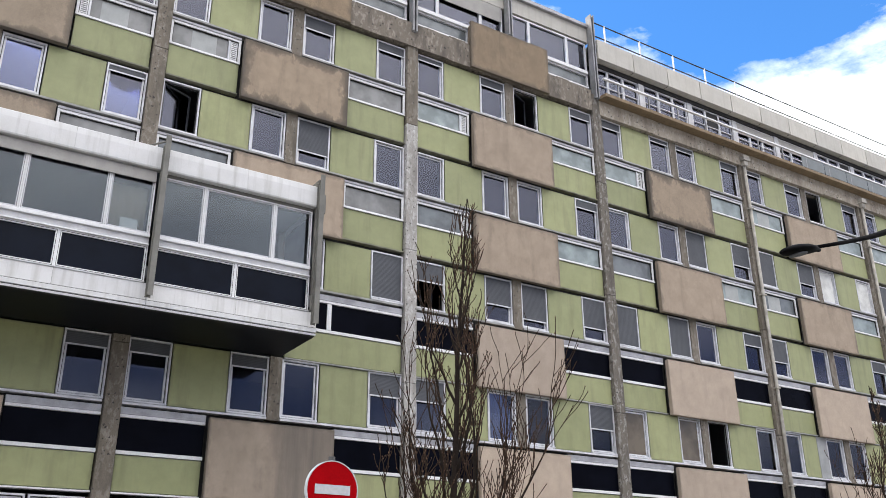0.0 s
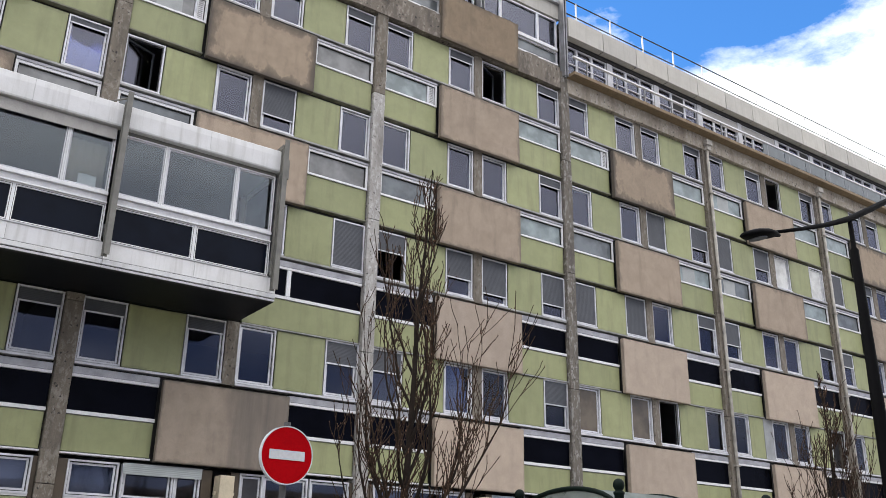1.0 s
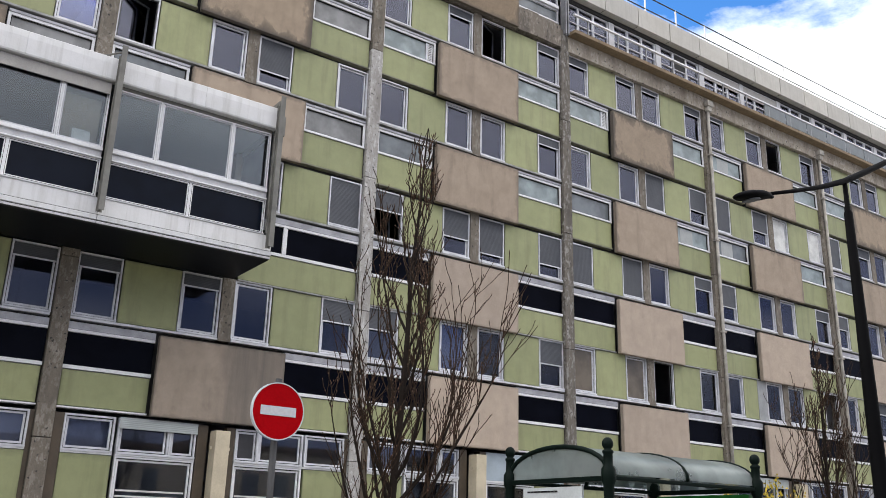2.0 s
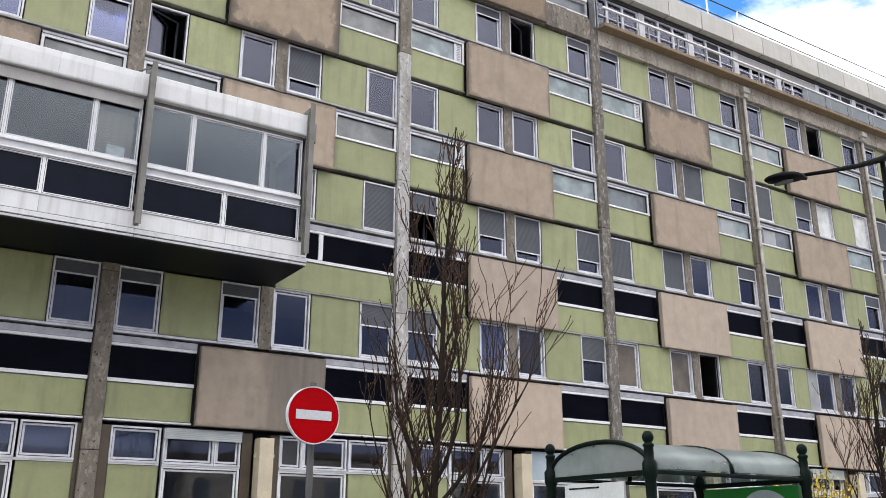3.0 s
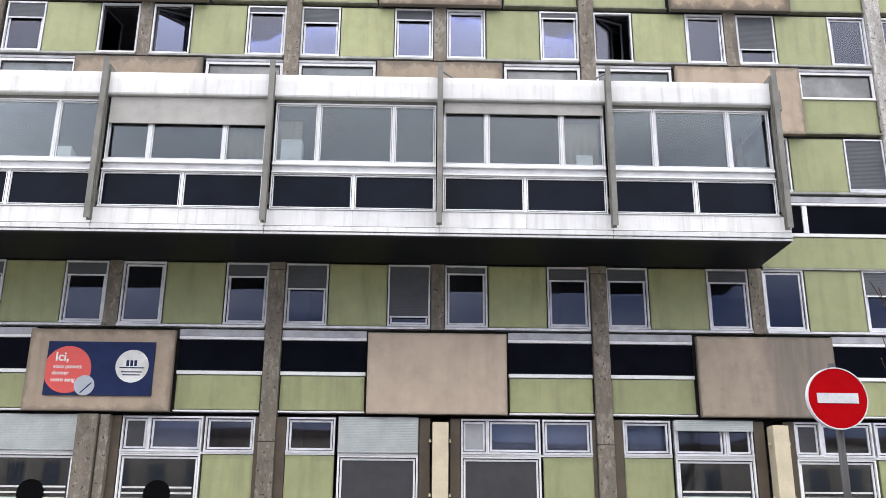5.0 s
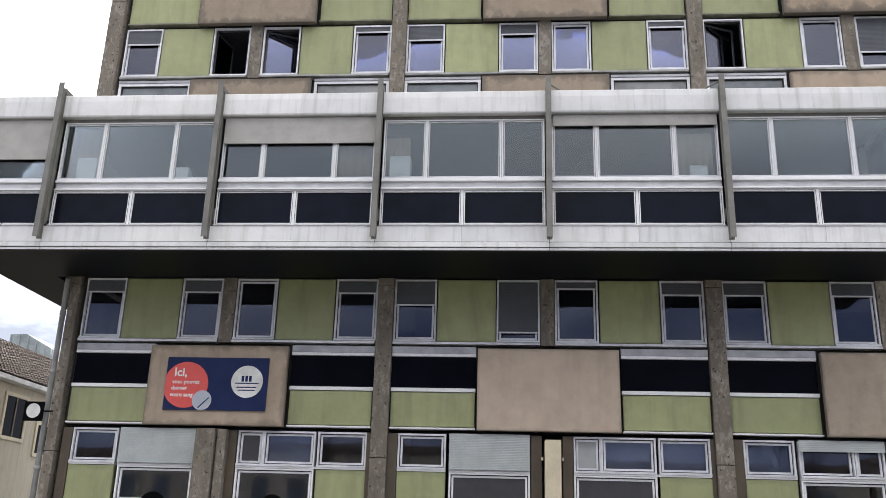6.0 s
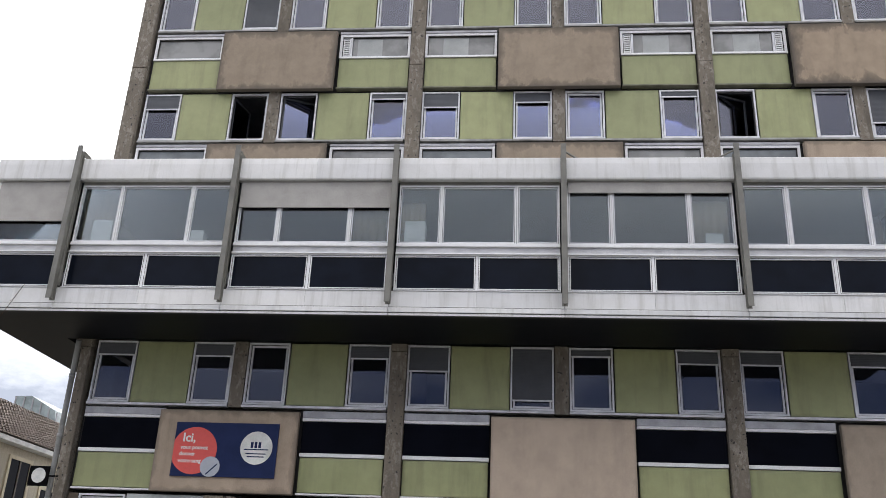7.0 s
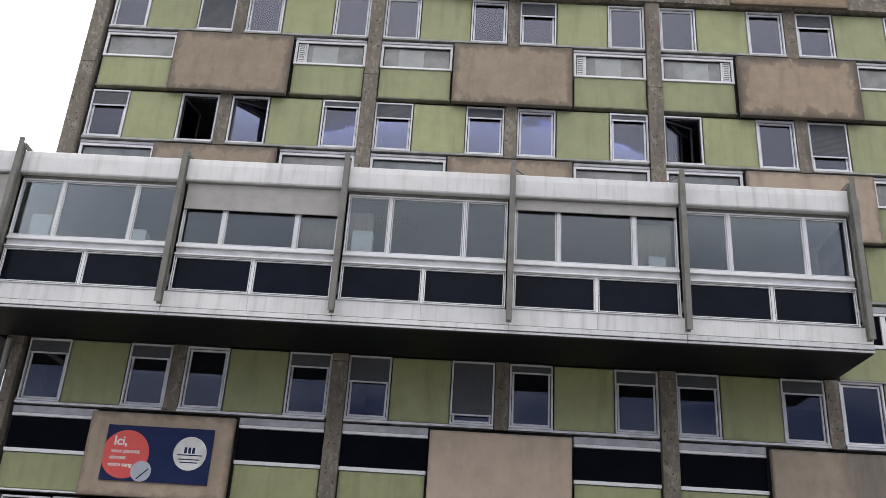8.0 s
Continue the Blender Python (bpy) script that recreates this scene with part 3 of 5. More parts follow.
for r in range(1, 5):
    zr = zrow(r)
    zp = 5.54 + 3.172 * (r - 1)
    WIN_H = 1.345 if r == 1 else 1.30
    for k in range(BAYS):
        x = k * BAY + SH
        hidden = r == 2 and k < 2
        half = r == 2 and k == 2
        if hidden:
            continue
        marks = STATES[r][k].split()
        for i, (wx, mk) in enumerate(zip(WIN_X, marks)):
            if half and i < 2:
                continue
            if mk in "oO":
                add_window(x + wx, zr + 0.12, WIN_W, WIN_H, 0.4 if (r, k, i) == (2, 3, 0) else 0, "ajar" if mk == "o" else "open")
            elif mk in "cw":
                add_window(x + wx, zr + 0.12, WIN_W, WIN_H, 0, "", None, None, None, M_DRAPED if mk == "c" else M_PAPER)
            else:
                add_window(x + wx, zr + 0.12, WIN_W, WIN_H, {"0": 0, "9": 0.86 if r == 1 else 0.97}.get(mk, int(mk) / 10))
        for i, gx in enumerate((1.09, 4.495)):
            if half and i == 0:
                continue
            if (r, k, i) == (1, 5, 0):
                place("grey_panel", slab("grey_panel", 0.48, WIN_H - 0.005, -0.035, 0.08, M_GREYPANEL), building, x + gx + 0.77, 0, zr + 0.115, "bare grey replacement panel")
            place("green_panel", slab("green_panel", 0.735 if (r, k, i) == (1, 5, 0) else 1.235, WIN_H - 0.005, -0.035, 0.08, M_GREEN), building, x + gx + 0.015, 0, zr + 0.115)
            place("sill", slab("sill", 3.08, 0.05, -0.10, 0.10, M_ALU if r == 1 else M_SILL), building, x + (0.18, 3.57)[i], 0, zr + 0.045)
        # pebbledash box in front of the small post
        if not half:
            bm = bmesh.new()
            xl, xr = (x + 1.91, x + 4.87) if (r, k) == (1, 0) else (x + 1.98, x + 4.86)
            box(bm, xl, xr, -0.215, -0.085, zp - 1.67, zp, 0.016)
            # Near-black slab put behind the box in place of its shaded cavity.
            place("box_core", slab("box_core", 2.82, 1.59, -0.084, -0.02, M_BACK), building, x + 2.01, 0, zp - 1.64)
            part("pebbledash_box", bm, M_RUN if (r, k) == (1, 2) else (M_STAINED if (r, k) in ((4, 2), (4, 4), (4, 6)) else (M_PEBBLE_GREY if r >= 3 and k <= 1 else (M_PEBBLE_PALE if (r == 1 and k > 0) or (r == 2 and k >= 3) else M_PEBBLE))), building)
        # glazed or black strips with green panels under them
        for i, sx in enumerate((0.18, 4.91)):
            if half and i == 0:
                continue
            w = 3.06 if half else 1.76
            sx = 3.60 if half else sx
            if r >= 3:
                h = 0.70
                vent = (r, k, i) in ((4, 0, 1), (4, 1, 1), (4, 2, 0), (4, 3, 0), (4, 4, 0), (3, 3, 0))
                f = place("strip_window", shared(("strip_frame", w, h), lambda bm: ring_frame(bm, w, h, 0.06, -0.04, 0.09), M_WHITE), building, x + sx, 0, zr - 0.77)
                pm = M_SMOKE if (k * 3 + r + i) % 3 == 0 else (M_FROST_GREY if k <= 2 else M_FROST)
                pw = w - 0.16 - (0.24 if vent else 0)
                left = 0.24 if vent and i == 1 else 0.0
                place("pane", slab("pane", pw, h - 0.16, 0.025, 0.032, pm, 0), f, 0.08 + left, 0, 0.08)
                if vent:
                    vx = 0.08 if i == 1 else w - 0.08 - 0.17

                    def grille(bm):
                        ring_frame(bm, 0.17, h - 0.16, 0.02, 0.0, 0.05)
                        for j in range(9):
                            box(bm, 0.02, 0.15, 0.005, 0.03, 0.04 + j * 0.054, 0.066 + j * 0.054)
                    place("vent_grille", shared(("vent_grille", h), grille, M_WHITE), f, vx, 0, 0.08)
                    place("divider", slab("divider", 0.05, h - 0.16, -0.012, 0.055, M_ALU, 0.004), f, vx + (0.18 if i == 1 else -0.06), 0, 0.08)
                # Pale sheet before the pane lightens part of the strip glass.
                if (r, k, i) in ((4, 0, 1), (4, 1, 0), (4, 1, 1), (4, 2, 0), (3, 4, 1), (3, 5, 0), (4, 5, 0)):
                    u = 0.34 + 0.10 * ((k * 5 + r + i) % 4)
                    place("paper_sheet", slab("paper_sheet", 0.62, h - 0.20, 0.021, 0.0235, M_STRIP_PALE, 0), f, u, 0, 0.09, "pale sheet over part of the strip glass")
                place("cap", slab("cap", w, 0.065, -0.06, 0.09, M_CAP), building, x + sx, 0, zr - 0.067)
                place("strip_sill", slab("strip_sill", w, 0.028, -0.062, -0.042, M_WHITE, 0.003), f, 0, 0, -0.006)
                place("gasket", shared(("gasket", w, "strip"), lambda bm: ring_frame(bm, w - 0.12, h - 0.12, 0.02, -0.01, 0.05, 0.06, 0.06), M_BACK), f)
                gh, gz = 0.82, zr - 1.60
            else:
                f = place("black_strip", slab("black_strip", w, 0.65, 0.0, 0.05, M_BLACK, 0.004), building, x + sx, 0, zr - 0.865)
                place("top_bar", slab("bar", w, 0.06, -0.05, 0.06, M_WHITE), f, 0, 0, 0.655)
                place("bottom_bar", slab("bar", w, 0.075, -0.05, 0.06, M_WHITE), f, 0, 0, -0.078)
                if r == 2 and k == 2:
                    place("divider", slab("divider", 0.11, 0.645, -0.05, -0.002, M_WHITE, 0.004), f, 1.02, 0, 0.002)
                place("cap", slab("cap", w, 0.145, -0.055, 0.09, M_CAP), building, x + sx, 0, zr - 0.148)
                gh, gz = 0.70, zr - 1.66
            place("green_panel", slab("green_panel", w - 0.03, gh, -0.03, 0.08, M_GREEN), building, x + sx + 0.015, 0, gz)
            place("drip_edge", slab("drip_edge", w, 0.034, -0.075, 0.09, M_WHITE if r == 1 else (M_SILL if r == 2 else M_MOSS), 0.004), building, x + sx, 0, gz - 0.05)
    # the wall behind the panels, and the rooms behind it
    parts_x = [(-0.40, BAYS * BAY)] if r != 2 else [(17.0, BAYS * BAY)]
    for xa, xb in parts_x:
        bm = bmesh.new()
        box(bm, xa, xb, 0.11, 0.26, zr - 1.72, zr + 0.08)
        part("spandrel_wall", bm, M_BACK, building)
        bm = bmesh.new()
        box(bm, xa, xb, 0.255, 5.0, zr - 1.05, zr - 0.80)
        part("floor_slab", bm, M_ROOM, building)
bm = bmesh.new()
box(bm, -0.40, 17.0, -1.9, 5.0, zrow(2) - 1.05, zrow(2) - 0.80)
part("floor_slab", bm, M_ROOM, building)
bm = bmesh.new()
box(bm, -0.40, BAYS * BAY, 5.0, 5.3, 0, 20.0)
part("rear_wall", bm, M_ROOM, building)
bm = bmesh.new()
box(bm, -0.27, -0.15, 0.31, 12.0, 0, 7.05)
box(bm, -0.42, -0.20, 0.31, 12.0, 7.21, 19.79)
part("end_wall", bm, M_POST, building)
bm = bmesh.new()
box(bm, BAYS * BAY - 0.1, BAYS * BAY + 0.2, 0.26, 12.0, 0, 19.3)
part("end_wall", bm, M_POST, building)
for k in range(1, BAYS):
    place("partition", slab("partition", 0.14, 17.0, 0.30, 5.0, M_ROOM, 0), building, k * BAY + SH - 0.07, 0, 0.1)

# ---- ground floor ----
for k in range(BAYS):
    x = k * BAY + SH
    ja = [(0.17, 0.37), (3.07, 3.29), (3.70, 3.90), (6.60, 6.68)]
    for a, b in ja:
        place("jamb", slab("jamb", b - a, 3.80, -0.05, 0.20, M_BROWN), building, x + a, 0, 0.0)
    bm = bmesh.new()
    if k == 0:
        box(bm, x + 3.10, x + 3.50, -0.30, 0.1, 0, 3.80, 0.015)
        box(bm, x + 3.53, x + 3.72, -0.22, 0.1, 0, 3.80, 0.015)
        part("ground_post", bm, M_POST, building, "worn concrete post")
    else:
        box(bm, x + 3.335, x + 3.655, -0.40, -0.06, 0, 3.69, 0.015)
        for zz in (3.30, 2.25):
            box(bm, x + 3.27, x + 3.31, -0.30, -0.22, zz, zz + 0.06)
            box(bm, x + 3.67, x + 3.71, -0.30, -0.22, zz, zz + 0.06)
        part("pilaster", bm, M_CREAM, building, "cream-painted pilaster with small brackets")
    add_window(x + 0.38, 3.10, 0.98, 0.70, 0, "", None, M_ALU, M_DULLPAPER if k in (2, 3) else None)
    place("green_panel", slab("green_panel", 0.98, 2.80, -0.035, 0.08, M_GREEN), building, x + 0.38, 0, 0.24)
    down = (0.71, 0.71, 0.22, 0.5, 0.3, 0.3, 0.3, 0.3)[k]
    if down < 0.6:
        add_window(x + 1.43, 3.10, 1.05, 0.70, 0, "", None, M_ALU)
        add_window(x + 2.49, 3.10, 0.56, 0.70, 0, "", None, M_ALU)
    if k == 3:
        place("upper_panel", slab("upper_panel", 2.68, 0.70, -0.04, 0.06, M_BLUEPANEL), building, x + 3.92, 0, 3.10, "pale blue-grey panel over the door")
    else:
        place("shutter_box", shared(("shutter_box", down), slats_mesh(1.62, down), M_SHUTTER_PALE), building, x + 1.43, -0.085, 3.81 - down)
        add_window(x + 3.92, 3.10, 0.54, 0.70, 0, "", None, M_ALU, None, M_GREYPANEL if k == 1 else M_DARKBOARD)
        add_window(x + 4.46, 3.10, 1.08, 0.70, 0, "", None, M_ALU, M_DULLPAPER if k in (0, 1) else None)
        add_window(x + 5.59, 3.10, 1.01, 0.70, 0, "", None, M_ALU, M_DULLPAPER if k == 1 else None)
    for dx, dw in ((1.43, 1.62), (3.92, 1.62)):
        add_window(x + dx, 0.15, dw, 2.90, 0, "", None, M_WHITE, None, M_DARKBOARD if k == 1 else None)
    place("green_panel", slab("green_panel", 1.01, 2.80, -0.035, 0.08, M_GREEN), building, x + 5.59, 0, 0.24)
    for xa, wa in ((0.38, 0.98), (1.43, 1.62), (3.92, 2.68)):
        place("transom", slab("transom", wa, 0.045, -0.045, 0.10, M_WHITE, 0.004), building, x + xa, 0, 3.052)
bm = bmesh.new()
box(bm, -0.4, BAYS * BAY, 0.0, 0.25, -0.05, 0.14)
part("plinth", bm, M_POST, building)

# ---- top storey, left part: flush glazing between steel posts ----
LEFT_END = 4 * BAY + SH
bm = bmesh.new()
n_seg = 40
for i in range(n_seg):
    xa, xb = -0.4 + (LEFT_END + 0.2) * i / n_seg, -0.4 + (LEFT_END + 0.2) * (i + 1) / n_seg
    box(bm, xa, xb - 0.001, -0.16 - 0.02 * random.random(), 0.30, 16.60 + 0.03 * random.random(), 17.36 + 0.05 * random.random())
part("edge_beam", bm, M_BEAM_DARK, building, "broken and spalled concrete edge beam")
for i in range(34):
    xx = -0.3 + (LEFT_END - 0.6) * i / 34 + random.uniform(-0.1, 0.1)
    part("kerb_fragment", box(bmesh.new(), xx, xx + random.uniform(0.3, 0.75), -0.14, 0.02, 17.38, 17.40 + random.uniform(0.02, 0.09), 0.01), M_BEAM_DARK, building)
for k in range(4):
    x = k * BAY + SH
    bm = bmesh.new()
    box(bm, x + 1.93, x + 4.84, -0.26, -0.17, 16.60, 18.22, 0.016)
    box(bm, x + 1.97, x + 4.80, -0.168, -0.02, 16.66, 18.12)
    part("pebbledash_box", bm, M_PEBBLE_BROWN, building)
    for sx, w in ((0.15, 1.85), (4.90, 1.82)):
        f = place("strip_window", shared(("strip_frame", w, 0.56), lambda bm: ring_frame(bm, w, 0.56, 0.05, -0.04, 0.09), M_ALU), building, x + sx, 0.05, 17.50)
        place("pane", slab("pane", w - 0.1, 0.46, 0.025, 0.032, M_SMOKE, 0), f, 0.05, 0, 0.05)
    place("rail", slab("rail", BAY - 0.3, 0.10, -0.10, 0.02, M_WHITE), building, x + 0.15, 0.05, 18.07)
    place("rail", slab("rail", BAY - 0.3, 0.05, -0.09, 0.02, M_WHITE), building, x + 0.15, 0.05, 17.52)
    for half in (0.10, 0.10 + BAY / 2):
        for u, w in ((0.02, 0.80), (0.82, 1.55), (2.37, 0.83)):
            f = place("window", shared(("attic_frame", w), lambda bm: ring_frame(bm, w, 1.10, 0.05, -0.03, 0.09), M_ALU), building, x + half + u, 0.05, 18.20)
            p = place("pane", slab("pane", w - 0.1, 1.0, 0.03, 0.036, M_GLASS, 0), f, 0.05, 0, 0.05)
            p.visible_shadow = False
    place("fascia", slab("fascia", BAY - 0.02, 0.55, -0.06, 0.25, M_ATTIC), building, x + 0.01, 0.05, 19.36)
    place("fascia_cap", slab("fascia_cap", BAY - 0.02, 0.12, -0.16, 0.30, M_CAP), building, x + 0.01, 0.05, 19.92)
for k in range(9):
    bm = bmesh.new()
    x = k * BAY / 2 + SH
    zb = 18.25 if k % 2 else 17.10
    box(bm, x - 0.075, x - 0.03, -0.27, -0.03, zb, 20.35)
    box(bm, x + 0.03, x + 0.075, -0.27, -0.03, zb, 20.35)
    box(bm, x - 0.03, x + 0.03, -0.19, -0.10, zb, 20.30)
    tube(bm, [(x, -0.30, 20.26), (x, 0.25, 20.02)], 0.02, 6)
    part("steel_post", bm, M_ZINC, building, "grey steel double post")
part("attic_blind", box(bmesh.new(), 20.65, 23.70, -0.012, 0.01, 18.80, 19.34, 0.004), M_BLIND, building, "pale blind let down before the attic windows")

# ---- top storey, right part: ledge, ribbon windows, slab fascia and roof railing ----
RX0, RX1 = LEFT_END + 0.12, BAYS * BAY
bm = bmesh.new()
n_seg = 34
for i in range(n_seg):
    xa, xb = RX0 + (RX1 - RX0) * i / n_seg, RX0 + (RX1 - RX0) * (i + 1) / n_seg
    box(bm, xa, xb - 0.001, -0.16 - 0.02 * random.random(), 0.30, 16.55 + 0.02 * random.random(), 17.09)
part("edge_beam", bm, M_BEAM, building, "spalled concrete edge beam")
bm = bmesh.new()
box(bm, RX0, RX1, -0.50, 0.26, 17.10, 17.22, 0.015)
part("ledge", bm, M_LEDGE, building, "ochre-stained concrete ledge")
place("ledge_rail", slab("ledge_rail", RX1 - RX0, 0.06, -0.48, -0.40, M_WHITE), building, RX0, 0, 17.75)
x = RX0 + 0.6
while x < RX1:
    place("rail_post", slab("rail_post", 0.05, 0.525, -0.46, -0.42, M_ZINC), building, x, 0, 17.221)
    x += 1.36
x = RX0 - 0.08
while x < RX1 - 2.4:
    for j in range(3):
        xx = x + 0.69 * j
        f = place("window", shared(("ribbon_frame",), lambda bm: (ring_frame(bm, 0.68, 1.26, 0.036, -0.03, 0.09), box(bm, 0.036, 0.644, -0.02, 0.08, 0.60, 0.63)), M_ALU), building, xx, 0.02, 17.23)
        if 33.0 < xx + 0.34 < 33.68 or 40.1 < xx + 0.34 < 40.78:
            # Dark plate over the pane for the unlit room of an open window.
            place("dark_opening", slab("dark_opening", 0.61, 0.58, -0.01, 0.02, M_BACK, 0), f, 0.036, 0, 0.63)
        p = place("pane", slab("pane", 0.60, 1.18, 0.03, 0.036, M_GLASS, 0), f, 0.04, 0, 0.04)
        p.visible_shadow = False
    if 34.2 < x < 37.0:
        place("upper_blind", slab("upper_blind", 2.05, 0.42, -0.045, -0.02, M_BLIND, 0.004), building, x + 0.01, 0.02, 18.03, "beige blind let down over the attic windows")
    place("attic_post", slab("attic_post", 0.24, 1.26, -0.04, 0.2, M_APRON), building, x + 2.08, 0, 17.23)
    x += 2.33
# Dark strip set in for the shadow gap under the fascia slabs.
place("reveal", slab("reveal", RX1 - RX0, 0.15, -0.06, 0.24, M_BACK), building, RX0, 0, 18.495)
x = 37.3
while x < RX1 - 1.4:
    place("balustrade_pane", slab("balustrade_pane", 1.32, 0.46, -0.455, -0.44, M_MESH, 0.003), building, x, 0, 17.27)
    x += 1.36
n_f = 17
fw = (RX1 - RX0) / n_f
for i in range(n_f):
    place("fascia_slab", slab("fascia_slab", fw - 0.03, 0.75, -0.30, 0.25, M_ATTIC, 0.012), building, RX0 + i * fw, 0, 18.65)
place("fascia_joint", slab("fascia_joint", RX1 - RX0, 0.72, -0.24, 0.24, M_BACK), building, RX0, 0, 18.66)
for z in (20.16, 19.62):
    bm = bmesh.new()
    tube(bm, [(RX0, -0.16, z), (RX1, -0.16, z)], 0.022)
    part("roof_rail", bm, M_POLE, building)
for i in range(int((RX1 - RX0) / 1.62) + 1):
    place("rail_post", shared(("roof_rail_post",), lambda bm: box(bm, -0.025, 0.025, -0.02, 0.02, 0, 0.80), M_WHITE), building, RX0 + 0.5 + i * 1.62, -0.16, 19.39)
for z in (20.62, 20.15):
    part("roof_rail", tube(bmesh.new(), [(14.0, 0.5, z), (26.5, 0.5, z)], 0.022), M_POLE, building)
for i in range(8):
    place("rail_post", shared(("left_rail_post",), lambda bm: box(bm, -0.025, 0.025, -0.02, 0.02, 0, 0.62), M_WHITE), building, 14.6 + i * 1.62, 0.5, 20.005)
bm = bmesh.new()
box(bm, -0.44, LEFT_END + 0.1, 0.31, 12.0, 19.80, 20.0)
part("roof_slab", bm, M_ATTIC, building)
bm = bmesh.new()
box(bm, LEFT_END + 0.1, RX1, 0.26, 12.0, 19.10, 19.36)
part("roof_slab", bm, M_ATTIC, building)
bm = bmesh.new()
box(bm, -0.4, RX1, 0.31, 5.0, 17.05, 17.30)
part("floor_slab", bm, M_ROOM, building)

# ---- rain pipes ----
for k in (5, 6, 7):
    x = k * BAY + SH
    bm = bmesh.new()
    tube(bm, [(x, -0.22, 0.0), (x, -0.22, 8.0), (x, -0.22, 16.5)], 0.055, 10)
    box(bm, x - 0.10, x + 0.10, -0.33, -0.17, 16.50, 16.68, 0.02)
    box(bm, x - 0.15, x + 0.15, -0.38, -0.17, 16.681, 16.88, 0.02)
    for z in (2.0, 5.3, 8.4, 11.6, 14.8):
        box(bm, x - 0.09, x + 0.09, -0.29, -0.13, z, z + 0.05)
    part("rain_pipe", bm, M_PIPE, building, "stained rain pipe with hopper head")
bm = bmesh.new()
tube(bm, [(-0.37, -0.10, 0), (-0.37, -0.10, 6.3), (-0.35, -0.15, 6.75), (-0.28, -0.28, 6.98)], 0.06, 10)
for z in (2.9, 4.9, 6.2):
    tube(bm, [(-0.37, -0.10, z), (-0.37, -0.10, z + 0.09)], 0.07, 10)
part("rain_pipe", bm, M_PIPEGREY, building, "grey rain pipe at the corner")

# ---- the gallery that juts out over the pavement ----
gallery = thing("projecting_gallery", "white-clad gallery storey jutting out under dark soffit with grey steel fins", "gallery")
GX0, GX1, GY = -1.85, 17.05, -2.05
FINS = [-0.02, 3.41, 6.74, 10.13, 13.53, 16.93]
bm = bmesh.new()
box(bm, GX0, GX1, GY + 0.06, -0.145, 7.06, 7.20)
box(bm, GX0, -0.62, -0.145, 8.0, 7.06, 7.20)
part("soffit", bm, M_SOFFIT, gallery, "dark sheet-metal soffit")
edges = [GX0] + FINS[:-1] + [GX1]
for a, b in zip(edges, edges[1:]):
    bm = bmesh.new()
    box(bm, a + 0.004, b - 0.004, GY - 0.018, GY + 0.08, 7.062, 7.108, 0.004)
    box(bm, a + 0.004, b - 0.004, GY - 0.04, GY + 0.08, 7.122, 7.218, 0.006)
    part("drip_band", bm, M_FASCIA, gallery, "white folded drip band")
    mid = (a + b) / 2
    for xa, xb in ((a + 0.004, mid - 0.0015), (mid + 0.0015, b - 0.004)):
        part("lower_fascia", box(bmesh.new(), xa, xb, GY - 0.012, GY + 0.08, 7.236, 7.56, 0.006), M_FASCIA, gallery)
        bm = bmesh.new()
        sec = [(GY - 0.085, 9.955), (GY - 0.10, 9.985), (GY - 0.105, 10.30), (GY - 0.095, 10.43), (GY - 0.075, 10.447), (GY + 0.08, 10.447), (GY + 0.08, 9.955)]
        ends = [[bm.verts.new((xx, y, z)) for y, z in sec] for xx in (xa, xb)]
        bm.faces.new(ends[0])
        bm.faces.new(ends[1][::-1])
        for j in range(len(sec)):
            bm.faces.new((ends[0][j], ends[0][(j + 1) % len(sec)], ends[1][(j + 1) % len(sec)], ends[1][j]))
        part("upper_fascia", bm, M_FASCIA, gallery, "white fascia with grey rain streaks")
part("fascia_joint", box(bmesh.new(), GX0 + 0.02, GX1 - 0.02, GY + 0.0, GY + 0.075, 7.05, 7.575), M_BACK, gallery)
bm = bmesh.new()
box(bm, GX0 + 0.02, GX1 - 0.02, GY + 0.08, 0.10, 10.28, 10.40)
box(bm, GX0 + 0.02, -0.62, 0.10, 8.0, 10.28, 10.40)
part("roof_deck", bm, M_CAP, gallery)
# ends
for z0, z1 in ((7.075, 7.56), (9.97, 10.43)):
    part("end_fascia", box(bmesh.new(), GX1 - 0.08, GX1, GY + 0.085, -0.15, z0, z1), M_FASCIA, gallery)
bm = bmesh.new()
box(bm, GX1 - 0.06, GX1 - 0.02, GY + 0.085, -0.15, 7.57, 9.96)
part("end_cladding", bm, M_CAP, gallery)
bm = bmesh.new()
box(bm, GX0, GX0 + 0.08, GY + 0.085, 8.0, 7.075, 10.43)
part("end_cladding", bm, M_FASCIA, gallery)
